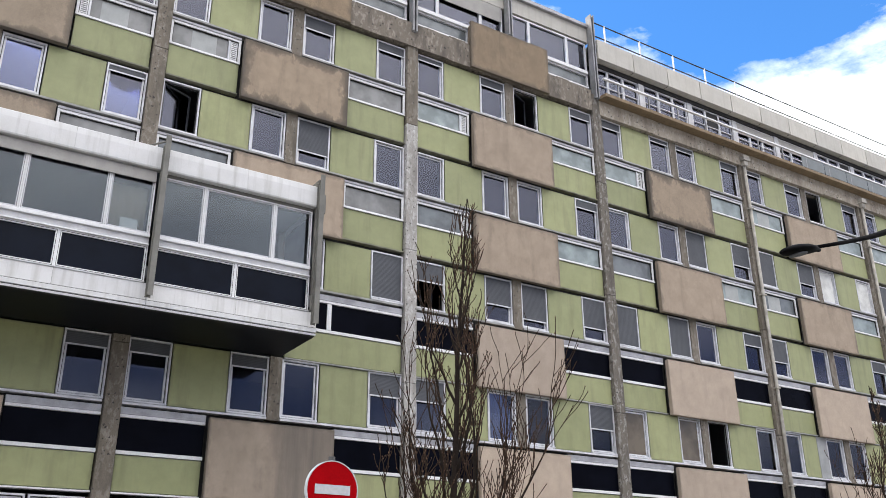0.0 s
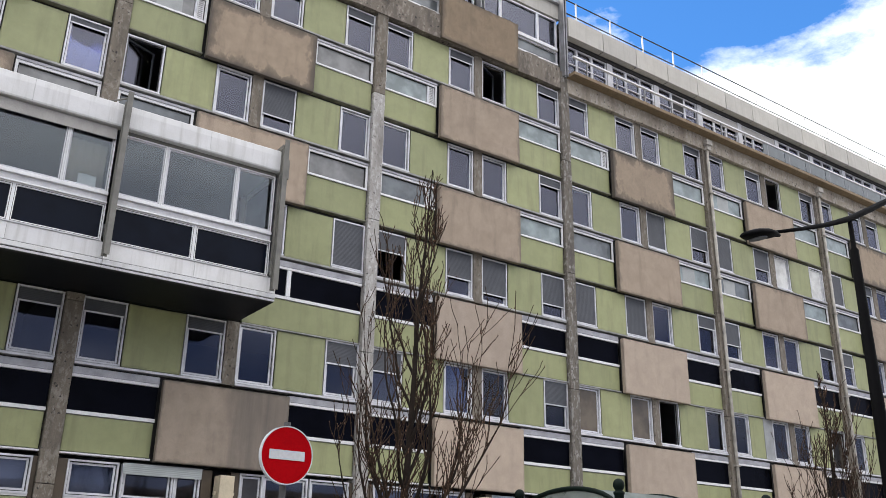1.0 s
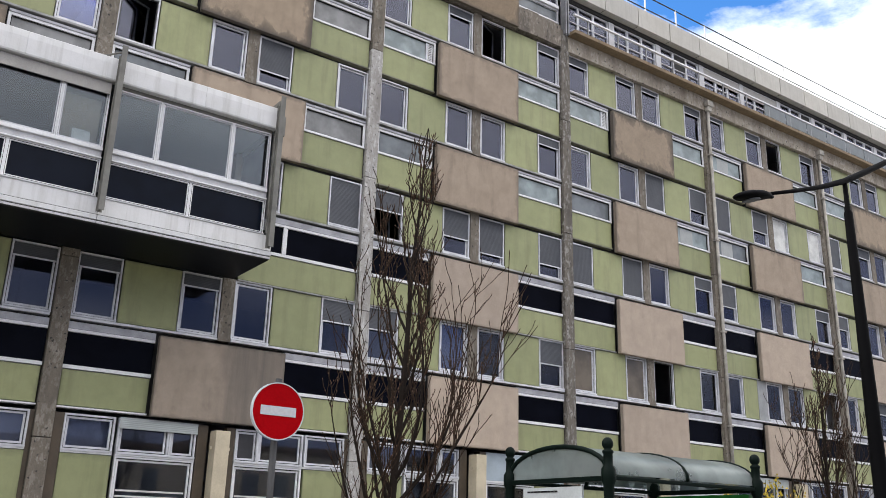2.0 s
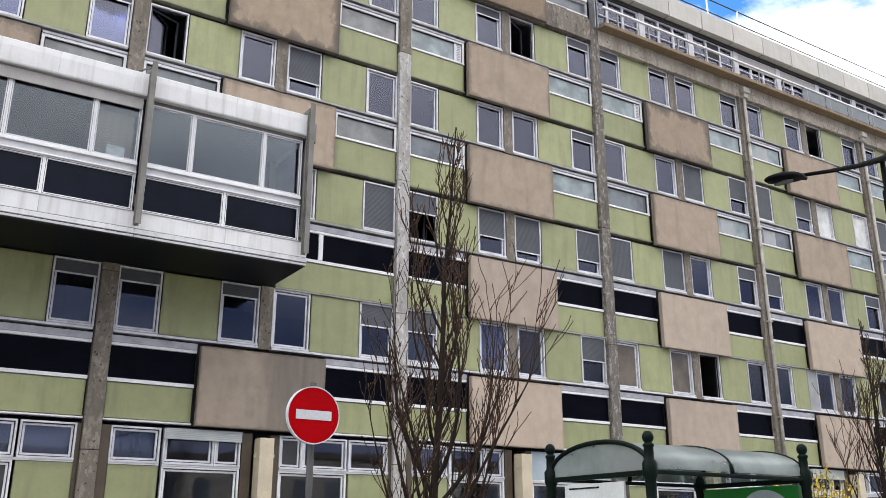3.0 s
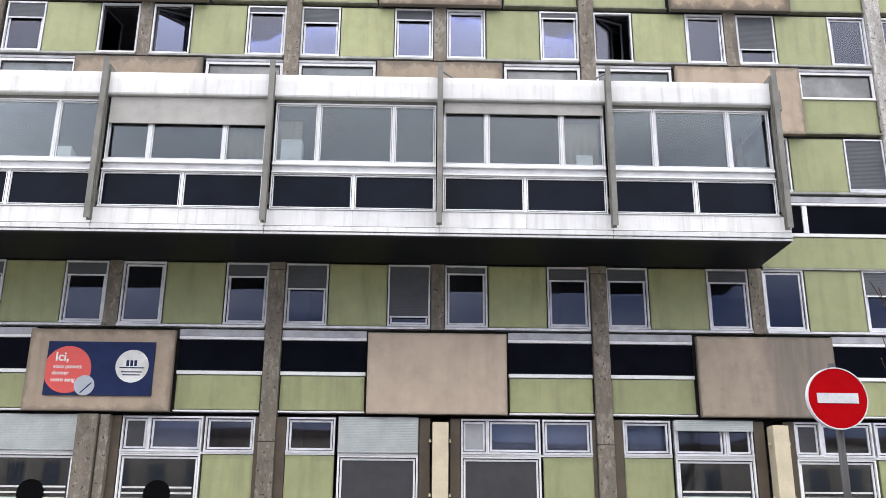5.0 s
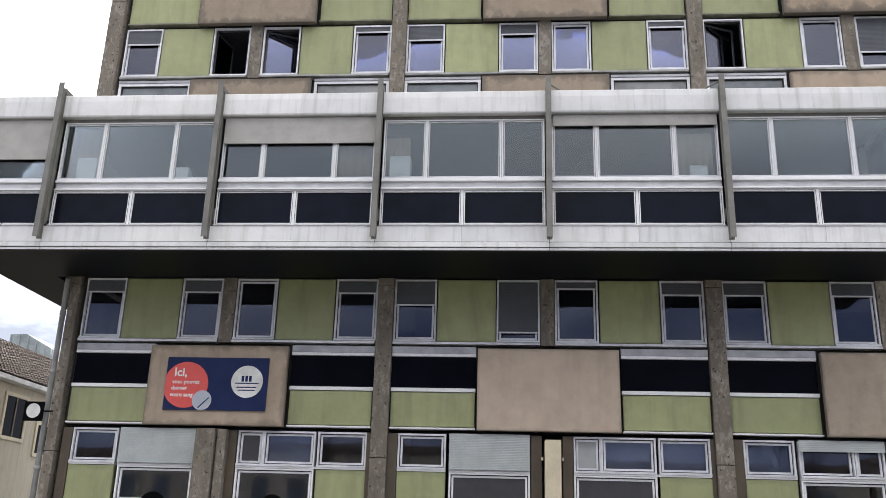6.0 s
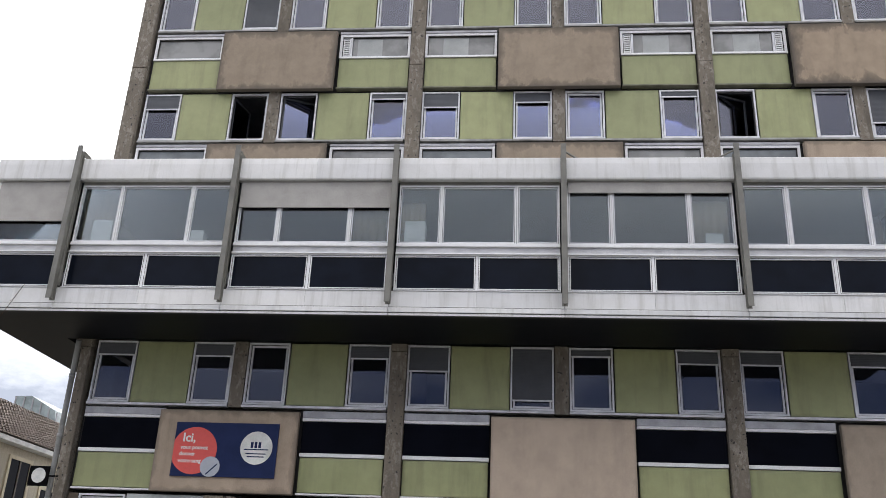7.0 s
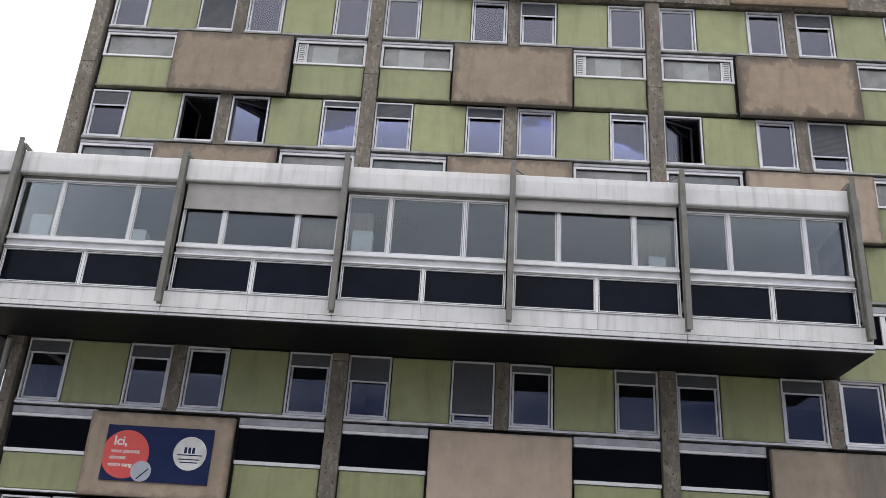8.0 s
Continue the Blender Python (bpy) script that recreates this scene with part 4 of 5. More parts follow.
for i, x in enumerate(FINS):
    bm = bmesh.new()
    # web with a slanting top, between a front and a rear flange
    prof = [(GY - 0.262, 7.27), (GY - 0.262, 10.66), (GY - 0.115, 10.52), (GY - 0.115, 7.27)]
    sides = [[bm.verts.new((x + dx, y, z)) for y, z in prof] for dx in (-0.022, 0.022)]
    bm.faces.new(sides[0])
    bm.faces.new(sides[1][::-1])
    for j in range(4):
        bm.faces.new((sides[0][j], sides[0][(j + 1) % 4], sides[1][(j + 1) % 4], sides[1][j]))
    box(bm, x - 0.055, x + 0.055, GY - 0.275, GY - 0.262, 7.25, 10.67, 0.003)
    box(bm, x - 0.055, x + 0.055, GY - 0.118, GY - 0.107, 7.25, 10.50, 0.003)
    box(bm, x - 0.03, x + 0.03, GY - 0.11, GY + 0.04, 7.6, 9.94)
    if i in (0, 1, 5):
        box(bm, x - 0.02, x + 0.02, GY - 0.105, GY + 0.55, 10.52, 10.62)
    part("fin", bm, M_FIN, gallery, "olive-grey steel fin")
for xa, dx in ((FINS[3], 1.0), (FINS[4], -0.9)):
    bm = bmesh.new()
    tube(bm, [(xa, GY - 0.1, 10.60), (xa + dx, GY + 0.9, 10.52)], 0.022, 6)
    part("stay_rod", bm, M_FIN, gallery)
bm = bmesh.new()
box(bm, GX1 + 0.004, GX1 + 0.06, GY + 0.12, GY + 0.30, 7.35, 10.25)
box(bm, GX1 + 0.004, GX1 + 0.10, GY + 0.02, GY + 0.14, 9.9, 10.35)
part("end_bracket", bm, M_FIN, gallery)
blinds = {0: 0.72, 1: 0.0, 2: 0.46, 3: 0.0, 4: 0.19, 5: 0.0}
BX = [(GX0 + 0.08, FINS[0])] + list(zip(FINS, FINS[1:]))
for i, (a, b) in enumerate(BX):
    a2, b2 = (a if i == 0 else a + 0.07), b - 0.07
    W = b2 - a2
    ms = [0.0, W] if W < 2.0 else [0.0, 0.27 * W, 0.735 * W, W]
    for u0, u1 in zip(ms, ms[1:]):
        w = u1 - u0
        f = place("window", shared(("gallery_frame", round(w, 3)), lambda bm: ring_frame(bm, w - 0.008, 1.30, 0.027, -0.02, 0.07, 0.004), M_WHITE), gallery, a2 + u0, GY + 0.06, 8.575)
        place("gasket", shared(("gasket", round(w, 3), "g"), lambda bm: ring_frame(bm, w - 0.062, 1.240, 0.012, 0.02, 0.06, 0.031, 0.031), M_BACK), f)
        place("sash", shared(("sash", round(w, 3), "g"), lambda bm: ring_frame(bm, w - 0.08, 1.22, 0.02, 0.0, 0.05, 0.04, 0.04), M_ALU), f)
        p = place("pane", slab("pane", w - 0.12, 1.18, 0.02, 0.026, M_GLASS_GREY, 0), f, 0.06, 0, 0.06)
        p.visible_shadow = False
    place("sill", slab("sill", W, 0.06, -0.03, 0.12, M_WHITE), gallery, a2, GY + 0.03, 8.512)
    place("apron", slab("apron", W, 0.163, 0.02, 0.12, M_APRON), gallery, a2, GY + 0.03, 8.345)
    place("apron_lip", slab("apron_lip", W, 0.03, -0.045, 0.10, M_WHITE, 0.004), gallery, a2, GY + 0.03, 8.34)
    place("lower_sill", slab("lower_sill", W, 0.022, -0.06, 0.06, M_APRON, 0.003), gallery, a2, GY + 0.03, 7.562)
    place("head", slab("head", W, 0.09, 0.02, 0.12, M_FIN), gallery, a2, GY + 0.03, 9.878)
    halves = [(0, W)] if W < 2.0 else [(0, W / 2), (W / 2, W)]
    for u0, u1 in halves:
        w = u1 - u0
        f = place("black_strip", shared(("strip_frame", round(w, 3), "g"), lambda bm: ring_frame(bm, w, 0.76, 0.055, -0.02, 0.07), M_WHITE), gallery, a2 + u0, GY + 0.05, 7.582)
        place("gasket", shared(("gasket", round(w, 3), "s"), lambda bm: ring_frame(bm, w - 0.056, 0.704, 0.008, -0.023, 0.0, 0.028, 0.028), M_BACK), f)
        place("pane", slab("pane", w - 0.11, 0.65, 0.015, 0.03, M_BLACK_BLUE, 0), f, 0.055, 0, 0.055)
    if blinds[i] > 0:
        bh = 1.25 * blinds[i]
        bm = bmesh.new()
        box(bm, a2 + 0.02, b2 - 0.02, GY - 0.005, GY + 0.025, 9.93 - bh, 9.93, 0.004)
        part("awning_blind", bm, M_BLIND, gallery, "let-down grey-beige blind")
bm = bmesh.new()
box(bm, GX0 + 0.1, GX1 - 0.1, GY + 0.15, 5.0, 10.10, 10.27)
part("room_ceiling", bm, M_ROOM, gallery)

# curtains drawn partly behind the gallery panes
for xa, w, z0, h in ((0.15, 0.72, 8.62, 1.15), (5.88, 0.72, 8.62, 0.75), (12.62, 0.72, 8.62, 0.95), (6.86, 0.5, 8.62, 0.9), (-1.6, 1.4, 8.62, 0.35)):
    bm = bmesh.new()
    n = 14
    cols = [[bm.verts.new((xa + w * j / n, GY + 0.15 + 0.018 * math.sin(j * 2.1), z)) for z in (z0, z0 + h)] for j in range(n + 1)]
    for p, q in zip(cols, cols[1:]):
        bm.faces.new((p[0], q[0], q[1], p[1])).smooth = True
    cloth = part("curtain", bm, M_CURTAIN, gallery, "pale curtain behind the glass")
    cloth.modifiers.new("cloth", "SOLIDIFY").thickness = 0.006

# papers and boxes on the inner sills
for x, z, w, h in ((6.95, 8.65, 0.42, 0.42), (12.88, 8.65, 0.34, 0.18), (2.50, 8.65, 0.30, 0.20), (0.40, 8.65, 0.42, 0.42)):
    ob = thing("paper_box", "pale cardboard box standing on the inner window sill", "box", "boxes on the sill", at=(x, GY + 0.10, z))
    part("carton", box(bmesh.new(), 0, w, 0, 0.25, 0, h, 0.01), M_PAPER, ob)
    part("flap", box(bmesh.new(), 0.01, w - 0.01, 0.02, 0.04, h + 0.001, h + 0.04), M_PAPER, ob)
    part("stand", box(bmesh.new(), -0.05, w + 0.05, 0.0, 0.30, -0.09, -0.003), M_ROOM, ob)


# ---- wall board with the printed words ----
def words(name, text, size, x, y, z, mat, parent, turn=0.0):
    cu = bpy.data.curves.new(name, "FONT")
    cu.body, cu.size, cu.extrude, cu.offset = text, size, 0.002, size * 0.022
    tmp = bpy.data.objects.new(name, cu)
    scene.collection.objects.link(tmp)
    me = bpy.data.meshes.new_from_object(tmp.evaluated_get(bpy.context.evaluated_depsgraph_get()))
    bpy.data.objects.remove(tmp)
    bpy.data.curves.remove(cu)
    me.materials.clear()
    me.materials.append(mat)
    ob = new(name, me)
    ob.parent, ob.location, ob.rotation_euler = parent, (x, y, z), (radians(90), turn, 0)
    return ob


board = thing("wall_board", "navy printed board with coral disc and white disc on the pebbledash box", "sign", at=(2.19, -0.225, 4.17))
part("panel", box(bmesh.new(), 0, 2.17, -0.03, 0.012, 0, 1.10, 0.004), M_NAVY, board)
part("coral_disc", disc(bmesh.new(), 0.48, -0.036, -0.031, 56, 0.44, 0.52, 0.004), M_CORAL, board)
part("white_disc", disc(bmesh.new(), 0.335, -0.036, -0.031, 56, 1.74, 0.60), M_PAPER, board)
grey = part("grey_disc", disc(bmesh.new(), 0.205, -0.042, -0.037, 40, 0.82, 0.20), M_GREYDISC, board)
part("slash", box(bmesh.new(), -0.15, 0.15, -0.047, -0.043, -0.012, 0.012), M_NAVY, grey).matrix_local = pose(0.86, 0, 0.15, 0, -45, 0)
words("lettering", "Ici,", 0.25, 0.17, -0.037, 0.70, M_PAPER, board)
words("lettering", "vous pouvez", 0.115, 0.15, -0.037, 0.545, M_PAPER, board)
words("lettering", "donner", 0.115, 0.14, -0.037, 0.415, M_PAPER, board)
words("lettering", "votre sang", 0.115, 0.13, -0.037, 0.275, M_PAPER, board)
bm = bmesh.new()
for xx, ww in ((1.62, 0.055), (1.70, 0.055), (1.78, 0.055)):
    box(bm, xx, xx + ww, -0.041, -0.037, 0.60, 0.72)
for zz, ww in ((0.555, 0.5), (0.47, 0.42), (0.41, 0.36)):
    box(bm, 1.74 - ww / 2, 1.74 + ww / 2, -0.041, -0.037, zz, zz + 0.022)
part("print_bars", bm, M_NAVY, board)

hang = thing("hanging_sign", "small black square sign with white disc at the building corner", "sign", at=(-0.75, -0.30, 3.88))
part("plate", box(bmesh.new(), 0, 0.42, -0.02, 0.02, 0, 0.40, 0.004), M_LAMP, hang)
part("disc", disc(bmesh.new(), 0.15, -0.026, -0.021, 32, 0.21, 0.21), M_PAPER, hang)
part("bracket", box(bmesh.new(), 0.42, 0.62, -0.012, 0.012, 0.19, 0.22), M_LAMP, hang)

# round stickers and stripes on the ground-floor doors
for k, dx in ((0, 1.43), (0, 3.92), (2, 1.43), (2, 3.92)):
    st = thing("door_sticker", "dark round sticker and pale stripes on the glass door" if k == 0 else "pale stripes stuck on the glass door", "sticker", "door stickers", at=(k * BAY + SH + dx + 0.09, 0.0, 2.05))
    bm = bmesh.new()
    for j in range(4):
        box(bm, 0.02, 1.40, 0.022, 0.027, j * 0.11, j * 0.11 + 0.035)
    part("stripes", bm, M_PAPER, st)
    if k == 0:
        part("disc", disc(bmesh.new(), 0.27, 0.014, 0.02, 32, 0.72, 0.22), M_LAMP, st)

# ---- street things ----
ground = tagged(new("ground", to_mesh("ground", box(bmesh.new(), -1500, 1500, -1500, 1500, -0.3, 0.0), M_ASPHALT)), "grey asphalt street", "ground", "", "structure")

sign = thing("no_entry_sign", "round red no-entry sign with white bar on a grey pole", "road sign", at=(14.08, -9.45, 0.0))
sign.rotation_euler = (0, 0, radians(1))
bm = bmesh.new()
disc(bm, 0.304, -0.012, -0.002, 56, 0, 2.95)
face = part("face", bm, M_RED, sign)
bm = bmesh.new()
N = 56
prof = [(0.316, -0.016), (0.316, 0.035), (0.304, 0.035), (0.304, -0.016)]
rings = [[bm.verts.new((r * math.cos(2 * math.pi * k / N), y, 2.95 + r * math.sin(2 * math.pi * k / N))) for k in range(N)] for r, y in prof]
for a, b in zip(rings, rings[1:] + rings[:1]):
    for k in range(N):
        bm.faces.new((a[k], a[(k + 1) % N], b[(k + 1) % N], b[k]))
part("rim", bm, M_SIGNWHITE, sign)
part("bar", box(bmesh.new(), -0.215, 0.215, -0.017, -0.013, 2.95 - 0.052, 2.95 + 0.052, 0.003), M_SIGNWHITE, face)
bm = bmesh.new()
tube(bm, [(0.02, 0.075, 0), (0.02, 0.075, 3.32)], 0.038, 12)
part("pole", bm, M_POLE, sign)
bm = bmesh.new()
for zz in (2.82, 3.12):
    box(bm, -0.06, 0.10, 0.036, 0.12, zz, zz + 0.04)
part("clamp", bm, M_ZINC, sign)

lamp = thing("street_lamp", "black street lamp with a long slanting arm", "street lamp", at=(18.83, -13.59, 0.0))
bm = bmesh.new()
lathe(bm, [(0.12, 0), (0.12, 0.5), (0.085, 0.6), (0.076, 2.6), (0.046, 5.22), (0.028, 5.25), (0.026, 5.60)])
part("pole", bm, M_LAMP, lamp)
bm = bmesh.new()
arm = [(-1.50, 0, 5.07), (-0.97, 0, 5.24), (-0.45, 0, 5.42), (0.0, 0, 5.60), (0.5, 0, 5.85), (1.17, 0, 6.20), (2.1, 0, 6.62)]
tube(bm, arm, [0.018, 0.022, 0.028, 0.036, 0.036, 0.032, 0.028], 10)
part("arm", bm, M_LAMP, lamp)
bm = bmesh.new()
rings = []
for u, hw, up, dn in ((0.0, 0.015, 0.015, 0.01), (0.04, 0.07, 0.03, 0.025), (0.16, 0.125, 0.055, 0.04), (0.32, 0.13, 0.06, 0.042), (0.46, 0.09, 0.05, 0.03), (0.56, 0.035, 0.03, 0.012), (0.60, 0.022, 0.02, 0.018)):
    rings.append([bm.verts.new((-2.0 + u, hw * math.cos(a), 4.93 + 0.22 * u + (up if math.sin(a) > 0 else dn) * math.sin(a))) for a in [2 * math.pi * k / 14 for k in range(14)]])
for a, b in zip(rings, rings[1:]):
    for k in range(14):
        bm.faces.new((a[k], a[(k + 1) % 14], b[(k + 1) % 14], b[k])).smooth = True
bm.faces.new(rings[0])
bm.faces.new(rings[-1])
head = part("lamp_head", bm, M_LAMP, lamp)
part("diffuser", disc(bmesh.new(), 0.09, -0.006, 0.006, 24), M_SHUTTER, head).matrix_local = pose(-1.76, 0, 4.94, 90, -12, 0)


# ---- bus shelter ----
shelter = thing("bus_shelter", "dark green cast-iron bus shelter with vaulted translucent roof", "bus shelter")
SX0, SX1, SY0, SY1 = 17.40, 20.10, -11.2, -9.45
BALL = [(0.074 * math.sin(math.pi * k / 10), 2.745 - 0.074 * math.cos(math.pi * k / 10)) for k in range(2, 10)]
PROFILE = [(0.11, 0), (0.11, 0.35), (0.066, 0.45), (0.060, 1.9), (0.085, 1.98), (0.066, 2.04), (0.068, 2.28), (0.095, 2.34), (0.095, 2.46), (0.064, 2.50), (0.060, 2.63), (0.072, 2.645), (0.072, 2.665)] + BALL
for sx in (SX0, SX1):
    for sy in (SY0, SY1):
        me = shared(("post",), lambda bm: lathe(bm, [(rr * 0.90, zz) for rr, zz in PROFILE]), M_IRON)
        place("post", me, shelter, sx, sy, 0)
YM = (SY0 + SY1) / 2


def arch(u, lift=0.0):
    return YM + (SY1 - SY0) / 2 * -math.cos(math.pi * u), 2.39 + (0.34 + lift) * math.sin(math.pi * u) ** 0.85


for i in range(3):
    xx = SX0 + (SX1 - SX0) * i / 2
    bm = bmesh.new()
    tube(bm, [(xx, *arch(j / 16, 0.03)) for j in range(17)], 0.030, 8)
    part("rib", bm, M_IRON, shelter)
bm = bmesh.new()
lo, hi = [], []
for j in range(17):
    y, z = arch(j / 16, 0.012)
    lo.append([bm.verts.new((xx, y, z + 0.02)) for xx in (SX0, SX1)])
    hi.append([bm.verts.new((xx, y, z + 0.028)) for xx in (SX0, SX1)])
for j in range(16):
    for g in (lo, hi):
        bm.faces.new((g[j][0], g[j + 1][0], g[j + 1][1], g[j][1])).smooth = True
part("roof_sheet", bm, M_ROOFPC, shelter, "translucent vaulted roof sheet")
for xx in (SX0, SX1):
    bm = bmesh.new()
    v = [bm.verts.new((xx, *arch(j / 16))) for j in range(17)]
    bm.faces.new(v)
    part("gable_pane", bm, M_ROOFPC, shelter)
for y in (SY0, SY1):
    part("eave_beam", box(bmesh.new(), SX0, SX1, y - 0.035, y + 0.03, 2.345, 2.39, 0.01), M_IRON, shelter)
for xx in (SX0, SX1):
    part("tie_beam", box(bmesh.new(), xx - 0.03, xx + 0.03, SY0, SY1, 2.33, 2.39, 0.01), M_IRON, shelter)
part("notice_panel", box(bmesh.new(), SX0 - 0.015, SX0 + 0.015, SY0 + 0.42, SY1 - 0.28, 0.9, 2.285), M_DULLPAPER, shelter, "white notice panel")
bm = bmesh.new()
for j in range(9):
    box(bm, SX0 - 0.022, SX0 - 0.016, SY0 + 0.84 + j * 0.062, SY0 + 0.89 + j * 0.062, 2.225, 2.245)
part("notice_bar", bm, M_LAMP, shelter)
part("poster", box(bmesh.new(), SX1 - 0.05, SX1 + 0.04, SY0 + 0.10, SY1 - 0.10, 0.6, 2.31, 0.008), M_POSTER, shelter, "green poster in the end case")
bm = bmesh.new()
disc(bm, 0.5, 0, 0.004, 40)
pd = part("poster_print", bm, M_GREYDISC, shelter)
pd.matrix_local = pose(SX1 - 0.056, SY0 + 0.62, 1.77, 0, 0, -90)


# ---- trees ----
def tree(name, at, height, spread, seed, label, fine=1.0):
    rnd = random.Random(seed)
    root = thing(name, label, "tree", "street trees", at=at)
    trunk, crown, buds = bmesh.new(), bmesh.new(), bmesh.new()

    def branch(p, d, length, r, level):
        n = (12, 10, 7, 4)[level]
        pts, rad = [p], [r]
        q, v = p.copy(), d.normalized()
        for i in range(n):
            bend = (0.035, 0.11, 0.15, 0.16)[level]
            v = (v + Vector((rnd.gauss(0, bend), rnd.gauss(0, bend), (0.02, 0.19, 0.15, 0.08)[level]))).normalized()
            q = q + v * length / n
            pts.append(q.copy())
            rad.append(max(0.0052 * fine, r * (1 - 0.86 * (i + 1) / n)))
        tube(trunk if level <= 1 else crown, pts, rad, 7 if level <= 1 else 4, False)
        if level >= 2:
            for i in range(1, len(pts)):
                if rnd.random() < 0.45:
                    c = pts[i] + Vector((rnd.uniform(-0.012, 0.012), rnd.uniform(-0.012, 0.012), 0))
                    m = Matrix.Translation(c)
                    rr = rnd.uniform(0.007, 0.011) * fine
                    vs = [buds.verts.new(m @ Vector(k)) for k in ((rr, 0, 0), (0, rr, 0), (-rr, 0, 0), (0, -rr, 0), (0, 0, rr * 2.4), (0, 0, -rr))]
                    for f in ((0, 1, 4), (1, 2, 4), (2, 3, 4), (3, 0, 4), (1, 0, 5), (2, 1, 5), (3, 2, 5), (0, 3, 5)):
                        buds.faces.new([vs[k] for k in f])
        if level >= 3:
            return
        kids = (int(3.8 * height), max(4, int(length * 3.4)), 3)[level]
        for j in range(kids):
            u = (0.10 + 0.84 * (j / kids) ** 1.3) if level == 0 else rnd.uniform(0.15, 0.97)
            i = min(int(u * n), n - 1)
            base = pts[i].lerp(pts[i + 1], u * n - i)
            a = rnd.uniform(0, 2 * math.pi) if level else j * 2.4 + rnd.uniform(-0.4, 0.4)
            out = ((0.80 - 0.58 * u) * spread, 0.34, 0.46)[level]
            dv = (Vector((math.cos(a), math.sin(a), 0)) * out + (pts[i + 1] - pts[i]).normalized() * 0.5 + Vector((0.10, -0.065, 0.5))).normalized()
            ln = (height * (0.58 - 0.54 * u) * rnd.uniform(0.65, 1.12), length * rnd.uniform(0.22, 0.42), length * rnd.uniform(0.35, 0.6))[level]
            rr = max(0.0065 * fine, (min(rad[i] * 0.56, 0.034), rad[i] * 0.50, rad[i] * 0.62)[level])
            branch(base, dv, ln, rr, level + 1)

    branch(Vector((0, 0, 0)), Vector((0, 0, 1)), height, height * 0.0095, 0)
    part("trunk", trunk, M_BARK, root, "dark bark trunk and limbs")
    part("crown", crown, M_TWIG, root, "bare upright twigs")
    tagged(part("bud", buds, M_BUD, root, "brown opening buds"), kind="stuff")
    return root


tree("street_tree", (16.72, -7.74, 0.0), 8.0, 1.25, 4, "bare upright street tree with brown buds")
tree("street_tree", (27.6, -7.6, 0.0), 6.2, 0.8, 9, "smaller bare street tree with brown buds")
tree("street_tree", (3.42, -11.82, 0.0), 6.2, 1.0, 12, "bare street tree beside the corner", 0.5)

# ---- flowering shrub behind the shelter ----
shrub = thing("forsythia_shrub", "yellow flowering forsythia shrub beside the shelter", "shrub", at=(22.45, -9.6, 0))
rnd = random.Random(3)
stems, blooms = bmesh.new(), bmesh.new()
for i in range(70):
    a, o = rnd.uniform(0, 6.28), rnd.uniform(0.2, 0.9)
    tip = Vector((math.cos(a) * o, math.sin(a) * o, rnd.uniform(1.6, 2.75)))
    mid = tip * 0.5 + Vector((0, 0, 0.3))
    tube(stems, [(0.1 * math.cos(a), 0.1 * math.sin(a), 0), mid, tip], [0.012, 0.009, 0.004], 4, False)
    for j in range(44):
        u = rnd.uniform(0.35, 1.0)
        p = mid.lerp(tip, (u - 0.35) / 0.65) + Vector((rnd.gauss(0, 0.05), rnd.gauss(0, 0.05), rnd.gauss(0, 0.04)))
        s = rnd.uniform(0.02, 0.045)
        m = Matrix.Translation(p) @ Euler((rnd.uniform(0, 6), rnd.uniform(0, 6), 0)).to_matrix().to_4x4()
        vs = [blooms.verts.new(m @ Vector(c)) for c in ((-s, 0, 0), (0, -s * 0.5, 0.004), (s, 0, 0), (0, s * 0.5, 0.004))]
        blooms.faces.new(vs)
part("stems", stems, M_LEAF, shrub)
part("blooms", blooms, M_YELLOW, shrub, "small yellow blossoms")

# ---- neighbouring house beyond the corner ----
house = thing("neighbour_house", "old cream-rendered house with brown tiled roof", "house")
HX, HY0, HY1 = -7.2, 6.0, 30.0
part("wall", box(bmesh.new(), HX - 7.0, HX, HY0, HY1, 0, 6.35), M_WALLCREAM, house)
part("eave", box(bmesh.new(), HX - 0.1, HX + 0.35, HY0 - 0.2, HY1, 6.36, 6.52, 0.02), M_PAPER, house, "pale painted eave")
bm = bmesh.new()
rows, cols = 24, 110
for i in range(rows):
    u0, u1 = i / rows, (i + 1) / rows
    for j in range(cols):
        ya, yb = HY0 - 0.25 + (HY1 - HY0) * j / cols, HY0 - 0.25 + (HY1 - HY0) * (j + 1) / cols
        xa, za = HX + 0.38 - 3.9 * u0, 6.53 + 2.35 * u0
        xb, zb = HX + 0.38 - 3.9 * u1 - 0.05, 6.53 + 2.35 * u1 + 0.0
        lift = 0.03 + rnd.uniform(0, 0.02)
        v = [bm.verts.new(p) for p in ((xa, ya, za + lift), (xa, (ya + yb) / 2, za + lift + 0.03), (xa, yb, za + lift), (xb, yb, zb), (xb, (ya + yb) / 2, zb + 0.03), (xb, ya, zb))]
        bm.faces.new((v[0], v[1], v[4], v[5]))
        bm.faces.new((v[1], v[2], v[3], v[4]))
roof = part("roof", bm, M_TILE, house, "weathered brown clay tiles")
bm = bmesh.new()
v = [bm.verts.new(p) for p in ((HX + 0.3, HY0, 6.5), (HX - 3.5, HY0, 8.85), (HX - 7.3, HY0, 6.5), (HX + 0.3, HY1, 6.5), (HX - 3.5, HY1, 8.85), (HX - 7.3, HY1, 6.5))]
for f in ((0, 1, 2), (3, 5, 4), (0, 3, 4, 1), (1, 4, 5, 2), (0, 2, 5, 3)):
    bm.faces.new([v[i] for i in f])
part("roof_core", bm, M_TILE, house)
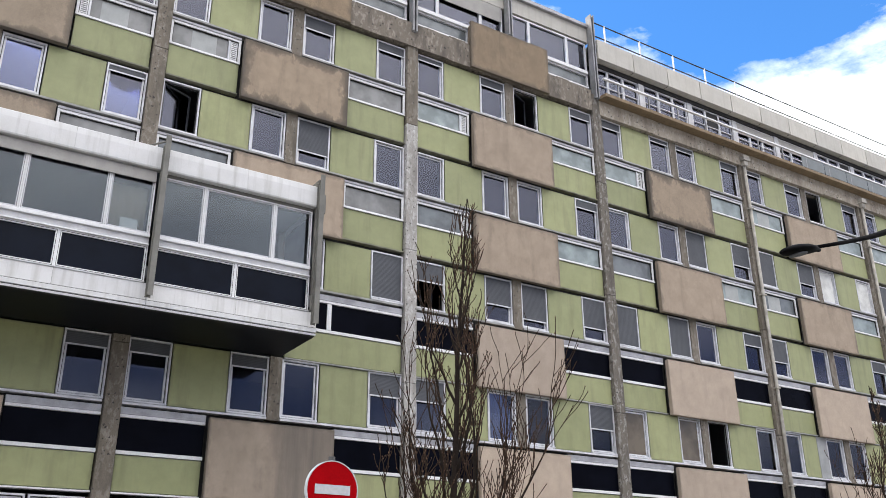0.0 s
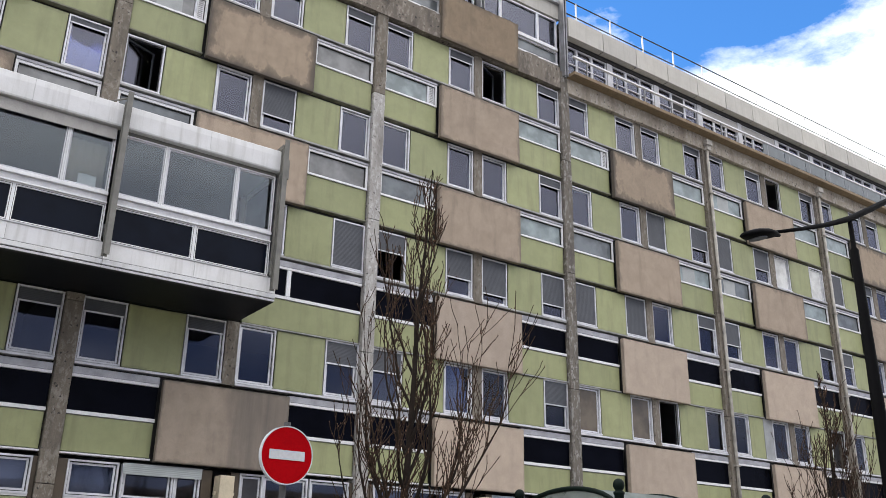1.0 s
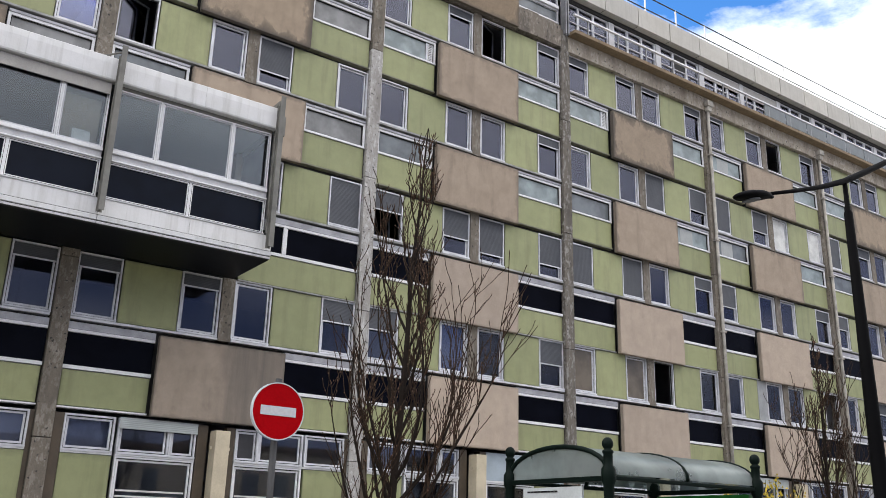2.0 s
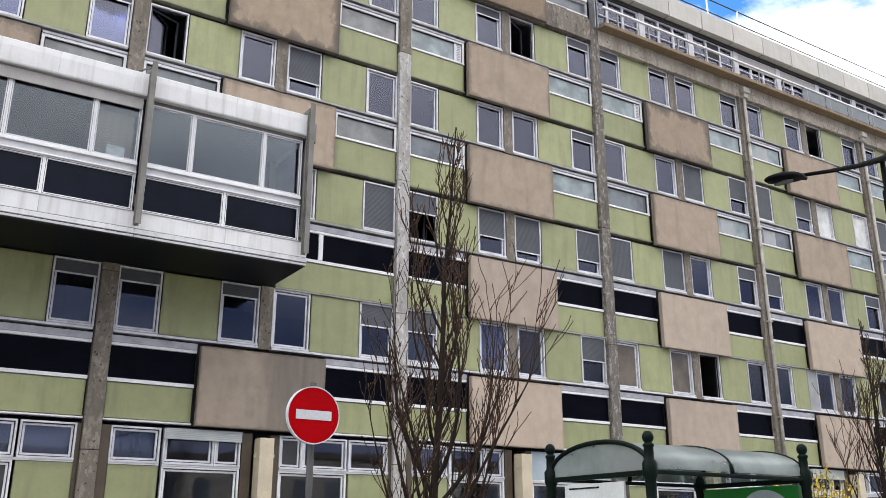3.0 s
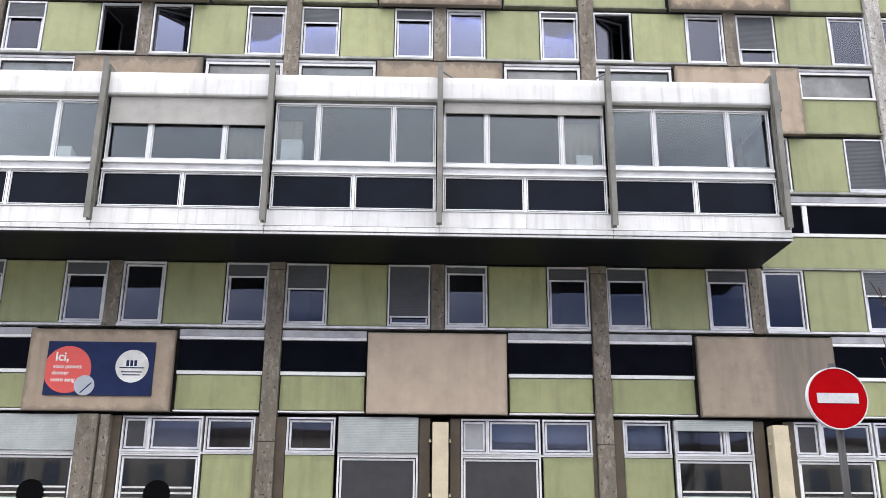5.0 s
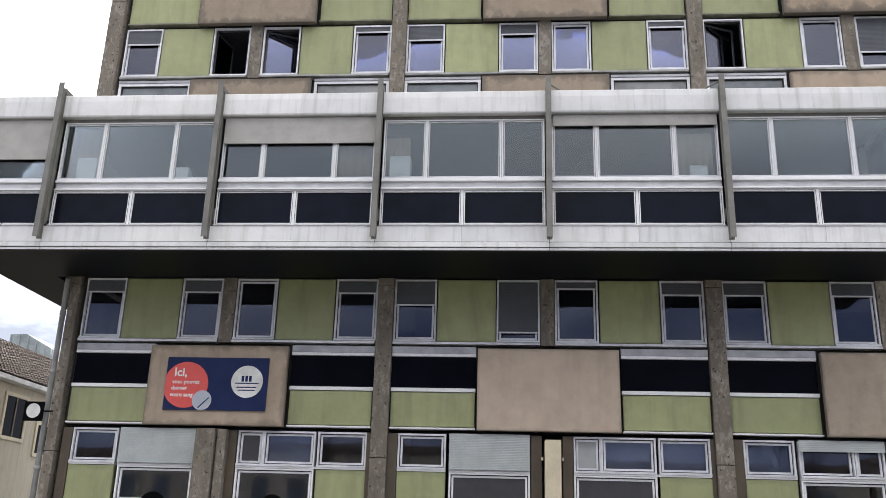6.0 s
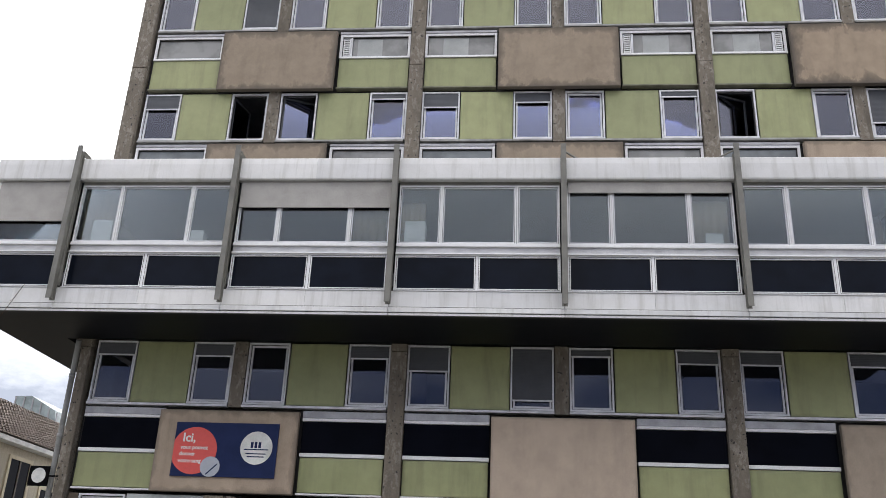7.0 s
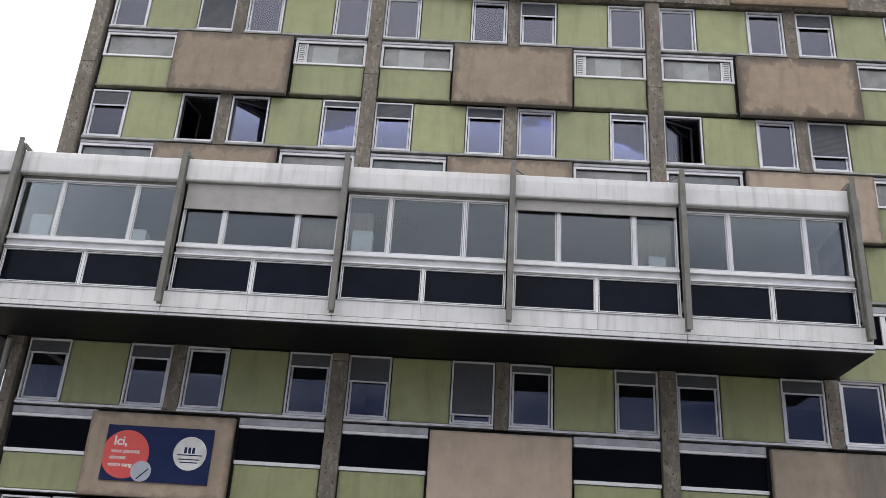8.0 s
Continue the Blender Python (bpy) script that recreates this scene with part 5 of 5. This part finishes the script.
for yy, ww, z0, z1 in ((9.9, 1.25, 4.66, 5.96), (12.1, 1.1, 4.3, 5.27), (15.0, 1.25, 4.66, 5.96), (18.5, 1.25, 4.66, 5.96), (7.2, 1.25, 4.66, 5.96)):
    bm = bmesh.new()
    for ya, yb, za, zb in ((yy - 0.12, yy + ww + 0.12, z1, z1 + 0.12), (yy - 0.12, yy + ww + 0.12, z0 - 0.12, z0), (yy - 0.12, yy, z0, z1), (yy + ww, yy + ww + 0.12, z0, z1)):
        box(bm, HX + 0.002, HX + 0.05, ya, yb, za, zb, 0.006)
    f = part("window", bm, M_CREAM, house)
    part("pane", box(bmesh.new(), HX + 0.002, HX + 0.012, yy + 0.003, yy + ww - 0.003, z0 + 0.003, z1 - 0.003), M_BLACK, f)
    part("casement_bar", box(bmesh.new(), HX + 0.013, HX + 0.035, yy + ww / 2 - 0.04, yy + ww / 2 + 0.04, z0 + 0.004, z1 - 0.004), M_BROWN, f)
sk = thing("roof_light", "grey glazed roof structure behind the tiled house", "roof light")
top = [(-14.7, 10.70), (-13.9, 10.73), (-12.6, 10.05), (-12.4, 8.9), (-14.7, 8.9)]
bm = bmesh.new()
ends = [[bm.verts.new((x, y, z)) for x, z in top] for y in (22.0, 30.0)]
bm.faces.new(ends[0])
bm.faces.new(ends[1][::-1])
for j in range(5):
    bm.faces.new((ends[0][j], ends[0][(j + 1) % 5], ends[1][(j + 1) % 5], ends[1][j]))
part("casing", bm, M_FROST, sk)
for j in range(6):
    xx = -14.68 + j * 0.44
    part("rib", box(bmesh.new(), xx, xx + 0.05, 21.94, 21.995, 8.9, 10.68 if xx < -13.9 else 10.68 - (xx + 13.9) * 0.52), M_CAP, sk)
part("base", box(bmesh.new(), -15.2, -12.0, 21.8, 30.2, 0, 8.89), M_TILE, sk)

# ---- houses across the street, behind the camera ----
for i, (xa, xb, h) in enumerate(((-60, -14, 7.4), (-13.5, 8, 8.0), (8.5, 34, 7.2), (34.5, 80, 7.8))):
    hb = thing("street_house", "plain pale apartment house across the street", "house", "houses across the street")
    part("wall", box(bmesh.new(), xa, xb, -62, -48, 0, h), M_WALLCREAM, hb)
    part("roof", box(bmesh.new(), xa - 0.2, xb + 0.2, -62.3, -47.7, h + 0.003, h + 0.5), M_TILE, hb)
    for z in (1, 4.3):
        x = xa + 1.2
        while x < xb - 1.5:
            place("window", slab("far_window", 1.2, 1.7, -47.999, -47.96, M_SMOKE, 0), hb, x, 0, z)
            x += 2.6
